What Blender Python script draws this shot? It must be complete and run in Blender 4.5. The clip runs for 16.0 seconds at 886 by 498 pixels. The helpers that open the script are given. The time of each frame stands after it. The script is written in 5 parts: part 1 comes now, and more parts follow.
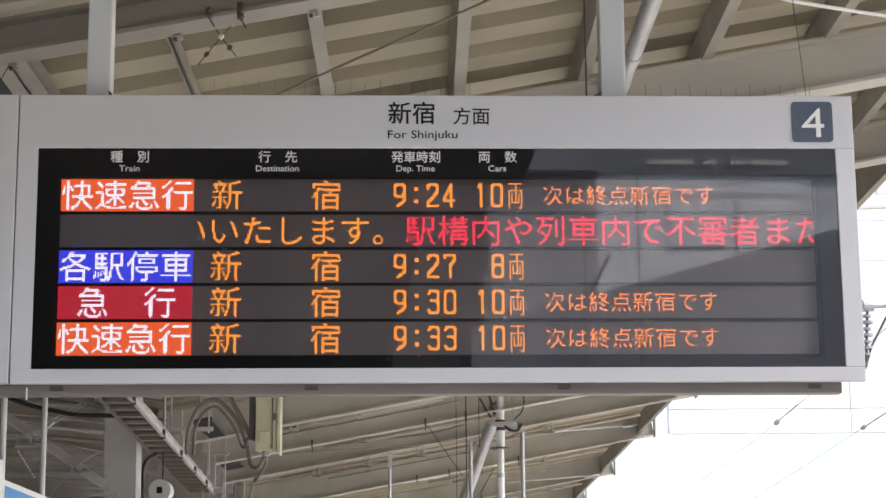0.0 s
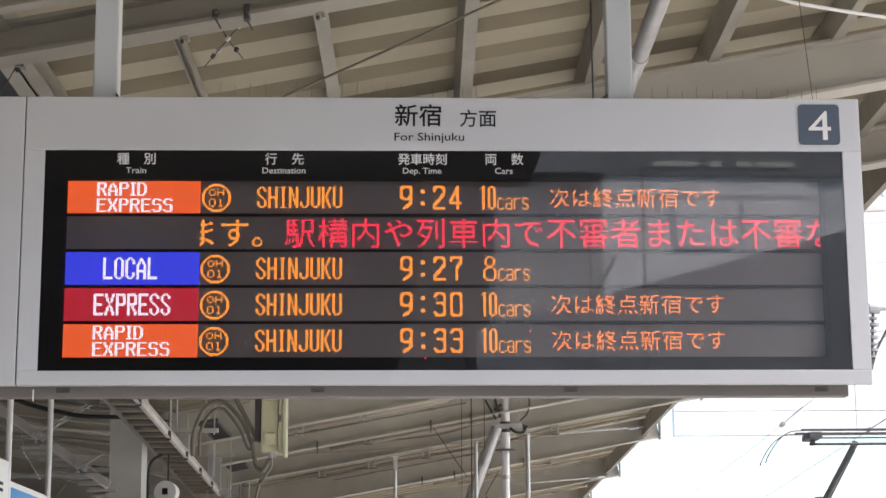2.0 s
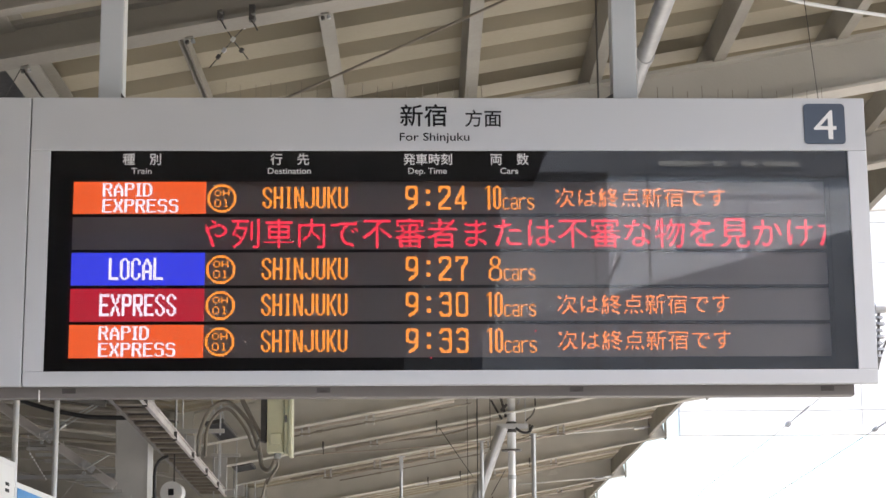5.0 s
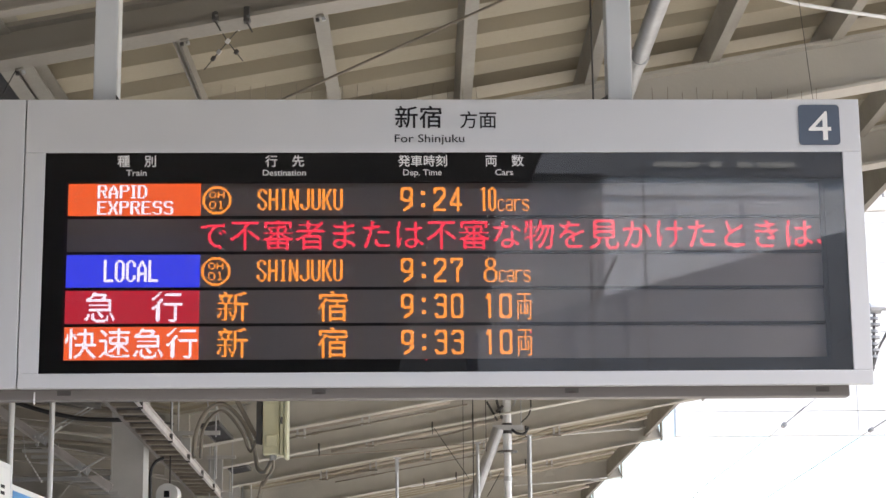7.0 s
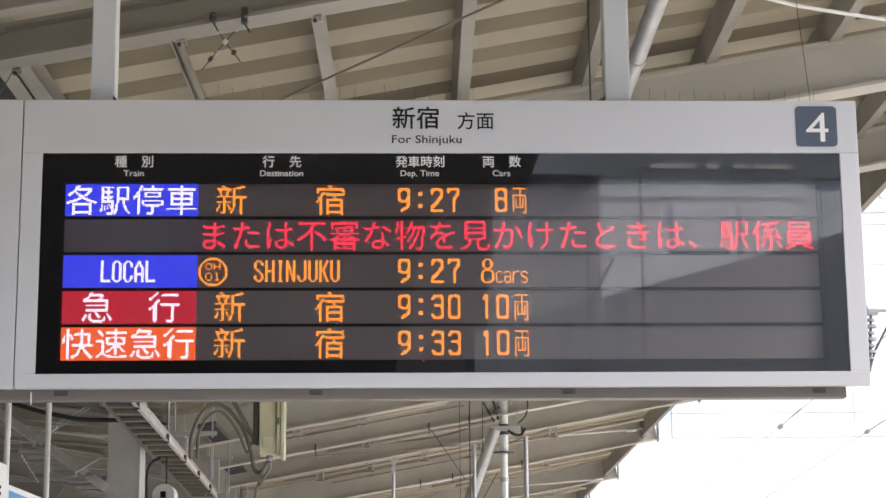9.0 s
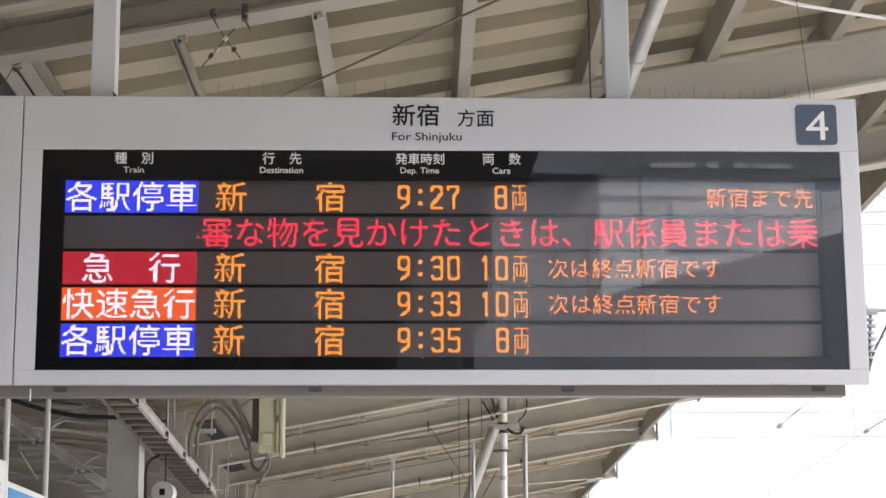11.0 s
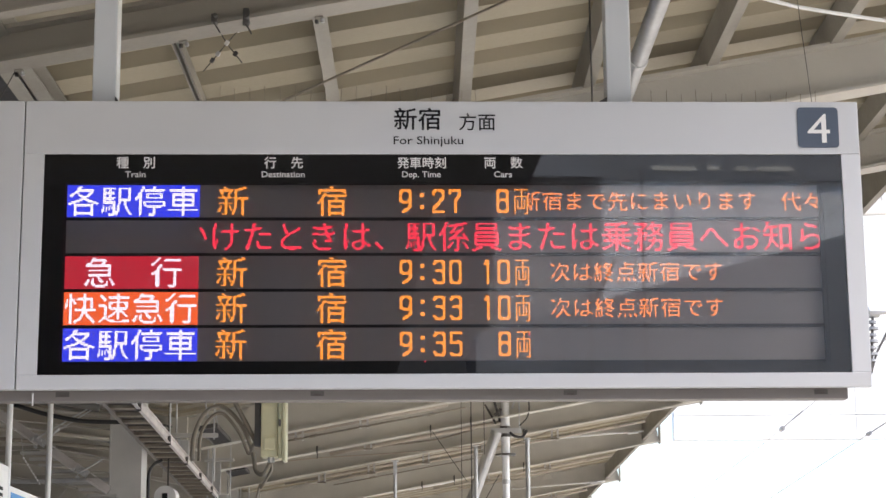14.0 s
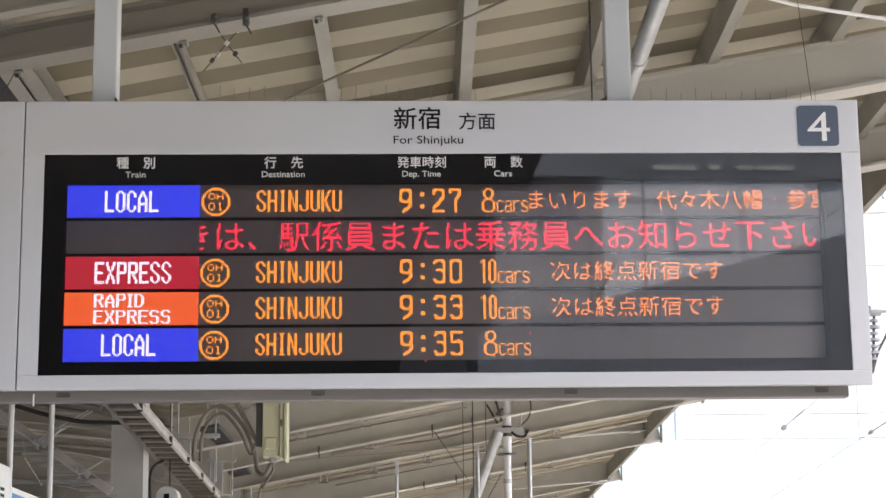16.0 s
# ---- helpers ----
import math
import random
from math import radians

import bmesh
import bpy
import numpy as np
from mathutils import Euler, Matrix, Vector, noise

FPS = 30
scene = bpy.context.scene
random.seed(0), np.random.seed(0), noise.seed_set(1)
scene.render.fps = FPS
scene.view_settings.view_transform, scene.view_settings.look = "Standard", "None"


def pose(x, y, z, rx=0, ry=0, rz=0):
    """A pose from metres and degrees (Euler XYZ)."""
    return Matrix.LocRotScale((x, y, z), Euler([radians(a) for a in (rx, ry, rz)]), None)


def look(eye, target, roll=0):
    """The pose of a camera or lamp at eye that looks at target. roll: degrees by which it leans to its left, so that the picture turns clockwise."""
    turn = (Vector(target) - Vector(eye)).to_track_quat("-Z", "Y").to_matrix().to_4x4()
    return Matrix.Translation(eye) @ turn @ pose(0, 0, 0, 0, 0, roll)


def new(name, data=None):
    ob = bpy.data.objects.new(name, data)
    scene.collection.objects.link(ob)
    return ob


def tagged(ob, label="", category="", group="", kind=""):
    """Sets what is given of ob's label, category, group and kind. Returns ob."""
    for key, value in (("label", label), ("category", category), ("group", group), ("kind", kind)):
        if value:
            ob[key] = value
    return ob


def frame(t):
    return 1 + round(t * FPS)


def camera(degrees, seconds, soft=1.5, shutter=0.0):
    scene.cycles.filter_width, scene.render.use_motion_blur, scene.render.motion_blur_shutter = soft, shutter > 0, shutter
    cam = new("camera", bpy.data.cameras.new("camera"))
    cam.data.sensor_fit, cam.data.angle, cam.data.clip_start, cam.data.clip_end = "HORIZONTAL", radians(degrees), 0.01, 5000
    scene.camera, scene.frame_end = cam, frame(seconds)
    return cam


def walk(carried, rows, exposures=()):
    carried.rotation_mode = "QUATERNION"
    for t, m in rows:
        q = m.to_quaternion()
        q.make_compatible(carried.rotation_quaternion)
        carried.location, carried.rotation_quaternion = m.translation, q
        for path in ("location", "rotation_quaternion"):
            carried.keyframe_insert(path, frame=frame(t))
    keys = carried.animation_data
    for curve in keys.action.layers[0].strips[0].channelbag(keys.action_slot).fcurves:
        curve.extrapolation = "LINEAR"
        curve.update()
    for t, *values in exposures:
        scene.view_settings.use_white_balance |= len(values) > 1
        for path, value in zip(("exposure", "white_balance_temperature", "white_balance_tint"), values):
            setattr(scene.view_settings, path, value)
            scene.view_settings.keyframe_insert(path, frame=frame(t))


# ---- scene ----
cam = camera(26, 16.0)

# the camera held in the hand: seconds, x, z, pitch, lean, heading
HELD = (
    (0.0, 0.0000, 1.6500, 101.791, -0.472, -0.740),
    (0.5, -0.0022, 1.6517, 101.798, -0.281, -0.701),
    (1.0, -0.0009, 1.6520, 101.821, -0.338, -0.628),
    (1.5, -0.0022, 1.6532, 101.831, -0.361, -0.607),
    (2.0, -0.0039, 1.6527, 101.836, -0.359, -0.584),
    (2.5, -0.0052, 1.6545, 101.827, -0.162, -0.536),
    (3.0, -0.0070, 1.6535, 101.825, -0.207, -0.489),
    (3.5, -0.0061, 1.6518, 101.831, -0.372, -0.410),
    (4.0, -0.0055, 1.6523, 101.830, -0.397, -0.374),
    (6.5, -0.0023, 1.6521, 101.877, -0.543, -0.522),
    (7.0, -0.0024, 1.6526, 101.884, -0.562, -0.550),
    (7.5, -0.0035, 1.6517, 101.897, -0.611, -0.584),
    (8.0, -0.0056, 1.6514, 101.908, -0.538, -0.628),
    (8.5, -0.0037, 1.6515, 101.926, -0.384, -0.625),
    (9.0, -0.0034, 1.6521, 101.913, -0.483, -0.647),
    (11.5, -0.0032, 1.6469, 101.877, -0.304, -0.655),
    (12.0, -0.0040, 1.6478, 101.888, -0.365, -0.658),
    (12.5, -0.0044, 1.6498, 101.900, -0.431, -0.644),
    (13.0, -0.0026, 1.6484, 101.929, -0.454, -0.617),
    (13.5, -0.0033, 1.6489, 101.957, -0.467, -0.605),
    (14.0, -0.0034, 1.6479, 101.987, -0.471, -0.599),
    (14.5, -0.0039, 1.6463, 102.001, -0.527, -0.602),
    (15.0, -0.0012, 1.6461, 101.979, -0.533, -0.580),
    (15.5, -0.0001, 1.6455, 101.965, -0.646, -0.569),
    (16.0, 0.0002, 1.6457, 101.988, -0.641, -0.553),
)
walk(cam, [(t, pose(x, 0, z, rx, 0, rz) @ pose(0, 0, 0, 0, 0, lean)) for t, x, z, rx, lean, rz in HELD], ((0, 1.58), (2, 1.58), (3.4, 1.70), (8, 1.71), (12, 1.74), (16, 1.74)))

# ---- world and sun ----
world = bpy.data.worlds.new("sky")
scene.world = world
world.use_nodes = True
wn = world.node_tree
sky = wn.nodes.new("ShaderNodeTexSky")
sky.sky_type, sky.sun_disc = "NISHITA", False
sky.sun_elevation, sky.sun_rotation = radians(48), radians(120)
sky.air_density, sky.dust_density = 1.0, 3.0
wn.nodes["Background"].inputs["Strength"].default_value = 0.15
wn.links.new(sky.outputs["Color"], wn.nodes["Background"].inputs["Color"])

sun = new("sun", bpy.data.lights.new("sun", "SUN"))
sun.data.energy, sun.data.angle, sun.data.color = 2.5, radians(12), (1.0, 0.95, 0.88)
sun.matrix_basis = look((14, 8, 20), (0, 0, 0))


# ---- materials ----
def shader(name):
    m = bpy.data.materials.new(name)
    m.use_nodes = True
    return m, m.node_tree, m.node_tree.nodes["Principled BSDF"]


def painted(name, colour, rough=0.5, metal=0.0, stain=0.25, scale=3.0, bump=0.05, fine=60.0, streak=1.0, shine=0.5):
    """Paint or metal with broad stains, fine grain and a little relief."""
    m, nt, bsdf = shader(name)
    co = nt.nodes.new("ShaderNodeTexCoord")
    mp = nt.nodes.new("ShaderNodeMapping")
    mp.inputs["Scale"].default_value = (1, 1, 1 / streak)
    nt.links.new(co.outputs["Object"], mp.inputs["Vector"])
    broad = nt.nodes.new("ShaderNodeTexNoise")
    broad.inputs["Scale"].default_value, broad.inputs["Detail"].default_value = scale, 6
    grain = nt.nodes.new("ShaderNodeTexNoise")
    grain.inputs["Scale"].default_value, grain.inputs["Detail"].default_value = fine, 3
    for n in (broad, grain):
        nt.links.new(mp.outputs["Vector"], n.inputs["Vector"])
    ramp = nt.nodes.new("ShaderNodeValToRGB")
    ramp.color_ramp.elements[0].position, ramp.color_ramp.elements[1].position = 0.32, 0.68
    ramp.color_ramp.elements[0].color = tuple(c * (1 - stain) for c in colour) + (1,)
    ramp.color_ramp.elements[1].color = tuple(min(1, c * (1 + stain * 0.25)) for c in colour) + (1,)
    nt.links.new(broad.outputs["Fac"], ramp.inputs["Fac"])
    info = nt.nodes.new("ShaderNodeObjectInfo")
    rnd = nt.nodes.new("ShaderNodeMapRange")
    rnd.inputs["To Min"].default_value, rnd.inputs["To Max"].default_value = 0.92, 1.06
    nt.links.new(info.outputs["Random"], rnd.inputs["Value"])
    mix = nt.nodes.new("ShaderNodeMix")
    mix.data_type, mix.blend_type = "RGBA", "MULTIPLY"
    mix.inputs["Factor"].default_value = 1.0
    nt.links.new(ramp.outputs["Color"], mix.inputs["A"])
    nt.links.new(rnd.outputs["Result"], mix.inputs["B"])
    nt.links.new(mix.outputs["Result"], bsdf.inputs["Base Color"])
    rr = nt.nodes.new("ShaderNodeMapRange")
    rr.inputs["To Min"].default_value, rr.inputs["To Max"].default_value = max(0.05, rough - 0.12), min(1, rough + 0.12)
    nt.links.new(grain.outputs["Fac"], rr.inputs["Value"])
    nt.links.new(rr.outputs["Result"], bsdf.inputs["Roughness"])
    bsdf.inputs["Metallic"].default_value = metal
    bsdf.inputs["Specular IOR Level"].default_value = shine
    bp = nt.nodes.new("ShaderNodeBump")
    bp.inputs["Strength"].default_value, bp.inputs["Distance"].default_value = bump, 0.01
    nt.links.new(grain.outputs["Fac"], bp.inputs["Height"])
    nt.links.new(bp.outputs["Normal"], bsdf.inputs["Normal"])
    return m


def lit(name, colour, strength):
    """A light-emitting dot."""
    m, nt, bsdf = shader(name)
    bsdf.inputs["Base Color"].default_value = (0.03, 0.03, 0.03, 1)
    bsdf.inputs["Roughness"].default_value = 0.6
    bsdf.inputs["Emission Color"].default_value = (*colour, 1)
    bsdf.inputs["Emission Strength"].default_value = strength
    return m


def clear_glass(name, gloss=1.0):
    m, nt, bsdf = shader(name)
    nt.nodes.remove(bsdf)
    clear, shine, mix, fres = (nt.nodes.new("ShaderNode" + n) for n in ("BsdfTransparent", "BsdfGlossy", "MixShader", "Fresnel"))
    fres.inputs["IOR"].default_value = gloss
    shine.inputs["Roughness"].default_value = 0.018
    clear.inputs["Color"].default_value = (0.95, 0.95, 0.96, 1)
    nt.links.new(fres.outputs["Fac"], mix.inputs["Fac"])
    nt.links.new(clear.outputs["BSDF"], mix.inputs[1])
    nt.links.new(shine.outputs["BSDF"], mix.inputs[2])
    nt.links.new(mix.outputs["Shader"], nt.nodes["Material Output"].inputs["Surface"])
    return m


PURLIN_PAINT = painted("purlin_grey_paint", (0.30, 0.285, 0.245), 0.5, 0, 0.25, 2.5, 0.08)
STEEL = painted("roof_steel_paint", (0.345, 0.32, 0.275), 0.5, 0, 0.22, 1.5, 0.08)
DARKWALL = painted("dark_brown_wall", (0.07, 0.06, 0.055), 0.7, 0, 0.2, 1, 0.1)
REARSHADE = painted("rear_shade_black", (0.028, 0.026, 0.025), 0.8, 0, 0.2, 1, 0.1)
SHEDWALL = painted("shed_wall", (0.18, 0.185, 0.20), 0.7, 0, 0.2, 1, 0.1)
GREYWALL = painted("pale_grey_wall", (0.90, 0.865, 0.845), 0.7, 0, 0.15, 0.5, 0.1)
DECK = painted("roof_deck_paint", (0.365, 0.325, 0.238), 0.55, 0, 0.2, 0.8, 0.05)
GALV = painted("galvanised_steel", (0.55, 0.56, 0.57), 0.42, 0.6, 0.25, 6, 0.1)
DARKSTEEL = painted("dark_steel", (0.09, 0.085, 0.08), 0.55, 0.2, 0.3, 9, 0.1)
LITSTEEL = painted("roof_steel_lit", (0.53, 0.51, 0.455), 0.5, 0, 0.2, 1.5, 0.08)
RAIL = painted("pale_ladder_paint", (0.62, 0.59, 0.575), 0.4, 0.1, 0.2, 6, 0.06)
COLUMN = painted("column_grey_paint", (0.45, 0.445, 0.43), 0.45, 0, 0.16, 3, 0.06)
PALEPIPE = painted("pale_pipe_paint", (0.44, 0.385, 0.32), 0.45, 0, 0.18, 5, 0.05)
CASE = painted("satin_aluminium_paint", (0.602, 0.615, 0.640), 0.4, 0.2, 0.04, 1.2, 0.02, 180)
POST = painted("post_grey_paint", (0.54, 0.57, 0.60), 0.4, 0, 0.05, 2.0, 0.01, 140)
TRAY = painted("tray_grey_paint", (0.172, 0.157, 0.148), 0.5, 0.1, 0.15, 2.0, 0.05)
BLACK = painted("black_panel", (0.006, 0.006, 0.007), 0.5, 0, 0.2, 3, 0.02, shine=0.2)
INSIDE = painted("cabinet_inside_black", (0.01, 0.01, 0.01), 0.8, 0, 0.2, 3, 0.02)
LEDFACE = painted("led_face_resin", (0.272, 0.248, 0.246), 0.65, 0, 0.12, 2, 0.05, 240)
INK = painted("dark_print_ink", (0.012, 0.012, 0.015), 0.6, 0, 0.1, 8, 0.02, shine=0.2)
PRINT = painted("white_print_ink", (0.75, 0.75, 0.75), 0.5, 0, 0.05, 8, 0.02)
NAVY = painted("slate_blue_print", (0.075, 0.10, 0.145), 0.45, 0, 0.08, 5, 0.02)
CREAM = painted("cream_enamel", (0.62, 0.60, 0.40), 0.4, 0, 0.15, 6, 0.05)
HOSE = painted("grey_beige_conduit", (0.25, 0.22, 0.175), 0.6, 0, 0.2, 8, 0.1)
CABLE = painted("black_cable", (0.02, 0.02, 0.022), 0.5, 0, 0.2, 9, 0.05)
WHITE = painted("white_paint", (0.78, 0.78, 0.77), 0.5, 0, 0.08, 2, 0.03)
BLUE = painted("blue_sign_face", (0.03, 0.25, 0.62), 0.4, 0, 0.06, 3, 0.02)
CONCRETE = painted("platform_concrete", (0.42, 0.41, 0.39), 0.8, 0, 0.2, 1.5, 0.15, 40)
BALLAST = painted("track_ballast", (0.30, 0.27, 0.24), 0.95, 0, 0.5, 12, 0.8, 18)
RUST = painted("rail_steel", (0.16, 0.10, 0.07), 0.5, 0.6, 0.3, 8, 0.1)
TRAINSKIN = painted("stainless_train_skin", (0.62, 0.62, 0.62), 0.35, 0.7, 0.08, 1, 0.02)
PORCELAIN = painted("insulator_porcelain", (0.30, 0.31, 0.32), 0.25, 0, 0.1, 9, 0.02)
POLEPAINT = painted("pale_pole_paint", (0.84, 0.85, 0.86), 0.4, 0.15, 0.12, 5, 0.05)
SOFFIT = painted("soffit_grey", (0.215, 0.21, 0.215), 0.7, 0, 0.2, 0.8, 0.1)
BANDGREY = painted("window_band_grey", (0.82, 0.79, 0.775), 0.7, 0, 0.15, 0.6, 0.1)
MIDSTEP = painted("reflection_mid_grey", (0.40, 0.385, 0.38), 0.7, 0, 0.25, 0.6, 0.1)
DARKSTEP = painted("reflection_dark_grey", (0.05, 0.048, 0.048), 0.7, 0, 0.25, 0.6, 0.1)
GLASS = clear_glass("front_glass", 2.04)
K = 0.375
LAMP_WHITE = lit("lamp_tube_white", (1.0, 0.97, 0.92), 0.26)
LED_ORANGE = lit("led_orange", (1.0, 0.31, 0.04), 1.6 * K)
LED_AMBER = lit("led_thin_orange", (1.0, 0.25, 0.06), 1.75 * K)
LED_RED = lit("led_red", (1.0, 0.035, 0.075), 1.5 * K)
LED_WHITE = lit("led_white", (0.98, 0.90, 1.0), 1.5 * K)
LED_BG_ORANGE = lit("led_field_orange", (0.95, 0.12, 0.022), 1.35 * K)
LED_BG_BLUE = lit("led_field_blue", (0.035, 0.05, 0.86), 1.35 * K)
LED_BG_RED = lit("led_field_red", (0.50, 0.008, 0.028), 1.35 * K)


# ---- building blocks ----
def mesh_of(name, verts, faces, materials, slots=None, smooth=False):
    me = bpy.data.meshes.new(name)
    me.from_pydata([tuple(v) for v in verts], [], faces)
    for m in materials:
        me.materials.append(m)
    if slots:
        me.polygons.foreach_set("material_index", slots)
    if smooth:
        me.polygons.foreach_set("use_smooth", [True] * len(me.polygons))
    me.update()
    return me


def part(name, bm, material, parent=None, label="", smooth=False):
    """Links a bmesh as one mesh object under a thing or a part."""
    me = bpy.data.meshes.new(name)
    bmesh.ops.recalc_face_normals(bm, faces=bm.faces)
    bm.to_mesh(me)
    bm.free()
    me.materials.append(material)
    if smooth:
        me.polygons.foreach_set("use_smooth", [True] * len(me.polygons))
    ob = new(name, me)
    ob.parent = parent
    if label:
        tagged(ob, label)
    return ob


def empty(name, m, label, category, group="", kind=""):
    ob = new(name)
    ob.empty_display_size = 0.1
    ob.matrix_basis = m
    return tagged(ob, label, category, group, kind)


def add_box(bm, x0, x1, y0, y1, z0, z1, bevel=0.0):
    r = bmesh.ops.create_cube(bm, size=1.0, matrix=Matrix.Translation(((x0 + x1) / 2, (y0 + y1) / 2, (z0 + z1) / 2)) @ Matrix.Diagonal((x1 - x0, y1 - y0, z1 - z0, 1)))
    if bevel:
        edges = list({e for v in r["verts"] for e in v.link_edges})
        bmesh.ops.bevel(bm, geom=edges, offset=bevel, segments=2, profile=0.6, affect="EDGES")
    return bm


def box(*a, bevel=0.0):
    return add_box(bmesh.new(), *a, bevel=bevel)


def frame_of(p0, p1, up=(0, 0, 1)):
    d = (Vector(p1) - Vector(p0)).normalized()
    u = Vector(up)
    s = d.cross(u)
    if s.length < 1e-4:
        s = d.cross(Vector((0, 1, 0)))
    s.normalize()
    return s, s.cross(d)


def add_bar(bm, profile, p0, p1, up=(0, 0, 1)):
    """A straight bar from p0 to p1; the profile is given across (side, up)."""
    s, u = frame_of(p0, p1, up)
    ends = [[bm.verts.new(Vector(p) + s * a + u * b) for a, b in profile] for p in (p0, p1)]
    n = len(profile)
    for i in range(n):
        bm.faces.new((ends[0][i], ends[0][(i + 1) % n], ends[1][(i + 1) % n], ends[1][i]))
    bm.faces.new(ends[0])
    bm.faces.new(ends[1])
    return bm


def i_section(w, h, web, fl):
    a, b = w / 2, web / 2
    return [(-a, 0), (a, 0), (a, fl), (b, fl), (b, h - fl), (a, h - fl), (a, h), (-a, h), (-a, h - fl), (-b, h - fl), (-b, fl), (-a, fl)]


def channel(w, h, t):
    return [(0, 0), (w, 0), (w, t), (t, t), (t, h - t), (w, h - t), (w, h), (0, h)]


def rect(w, h):
    return [(-w / 2, 0), (w / 2, 0), (w / 2, h), (-w / 2, h)]


def ring(r, n=12):
    return [(r * math.cos(2 * math.pi * i / n), r * math.sin(2 * math.pi * i / n)) for i in range(n)]


def add_tube(bm, pts, r, n=8):
    """A round tube along a line of points."""
    pts = [Vector(p) for p in pts]
    rings = []
    s = u = None
    for i, p in enumerate(pts):
        d = (pts[min(i + 1, len(pts) - 1)] - pts[max(i - 1, 0)]).normalized()
        if s is None:
            s, u = frame_of(p, p + d)
        else:
            s = (s - d * s.dot(d)).normalized()
            u = s.cross(d)
        rings.append([bm.verts.new(p + s * a + u * b) for a, b in ring(r, n)])
    for a, b in zip(rings, rings[1:]):
        for i in range(n):
            bm.faces.new((a[i], a[(i + 1) % n], b[(i + 1) % n], b[i]))
    bm.faces.new(rings[0])
    bm.faces.new(rings[-1])
    return bm


def curve_points(ctrl, n=8):
    """A smooth line through the control points."""
    c = [Vector(p) for p in ctrl]
    c = [c[0] * 2 - c[1]] + c + [c[-1] * 2 - c[-2]]
    out = []
    for i in range(1, len(c) - 2):
        for k in range(n):
            t = k / n
            a, b, d, e = c[i - 1], c[i], c[i + 1], c[i + 2]
            out.append(0.5 * (2 * b + (d - a) * t + (2 * a - 5 * b + 4 * d - e) * t * t + (3 * b - a - 3 * d + e) * t ** 3))
    out.append(c[-2])
    return out


def thing(name, bm, material, label, category, group="", kind="", at=None, smooth=False):
    ob = part(name, bm, material, None, "", smooth)
    if at is not None:
        ob.matrix_basis = at
    return tagged(ob, label, category, group, kind)


# ---- writing ----
GLYPHS = {}


def glyph(ch, bold=0.0):
    """The triangles of one character of the built-in font, as an array (n, 3, 2)."""
    if (ch, bold) not in GLYPHS:
        cu = bpy.data.curves.new("glyph", "FONT")
        cu.body, cu.resolution_u, cu.offset = ch, 3, bold
        ob = bpy.data.objects.new("glyph", cu)
        scene.collection.objects.link(ob)
        me = bpy.data.meshes.new_from_object(ob.evaluated_get(bpy.context.evaluated_depsgraph_get()))
        me.calc_loop_triangles()
        co = np.array([v.co[:2] for v in me.vertices]).reshape(-1, 2)
        tri = np.array([t.vertices[:] for t in me.loop_triangles], int).reshape(-1, 3)
        GLYPHS[ch, bold] = co[tri]
        bpy.data.objects.remove(ob)
        bpy.data.meshes.remove(me)
        bpy.data.curves.remove(cu)
    return GLYPHS[ch, bold]


def dots(ch, w, h, ink=None, bold=0.0, cover=0.42, thin=False):
    """The character as a set of lit dots (column, row from the top) in a cell of w x h dots.
    ink: (x, y, width, height) into which the drawn part is fitted; without it the whole em square fills the cell."""
    if ch in " 　":
        return set()
    tri = glyph(ch, bold).copy()
    if ink:
        lo, hi = tri.reshape(-1, 2).min(0), tri.reshape(-1, 2).max(0)
        span = np.maximum(hi - lo, 1e-6)
        tri = (tri - lo) / span * (ink[2], ink[3])
        tri[..., 0] += ink[0]
        tri[..., 1] = ink[1] + ink[3] - tri[..., 1]
    else:
        tri = tri * (w, h)
        tri[..., 1] = 0.87 * h - tri[..., 1]
    n = 4
    grid = np.zeros((h * n, w * n), bool)
    for a, b, c in tri * n:
        x0, y0 = np.maximum(np.floor(np.minimum(np.minimum(a, b), c)).astype(int), 0)
        x1, y1 = np.ceil(np.maximum(np.maximum(a, b), c)).astype(int)
        x1, y1 = min(x1, w * n), min(y1, h * n)
        if x1 <= x0 or y1 <= y0:
            continue
        gx, gy = np.meshgrid(np.arange(x0, x1) + 0.5, np.arange(y0, y1) + 0.5)
        e = [(q[0] - p[0]) * (gy - p[1]) - (q[1] - p[1]) * (gx - p[0]) for p, q in ((a, b), (b, c), (c, a))]
        grid[y0:y1, x0:x1] |= ((e[0] >= 0) & (e[1] >= 0) & (e[2] >= 0)) | ((e[0] <= 0) & (e[1] <= 0) & (e[2] <= 0))
    if thin:
        return {(int(x) // n, int(y) // n) for y, x in zip(*np.nonzero(thinned(grid)))}
    share = grid.reshape(h, n, w, n).mean((1, 3))
    return {(int(x), int(y)) for y, x in zip(*np.nonzero(share >= cover))}


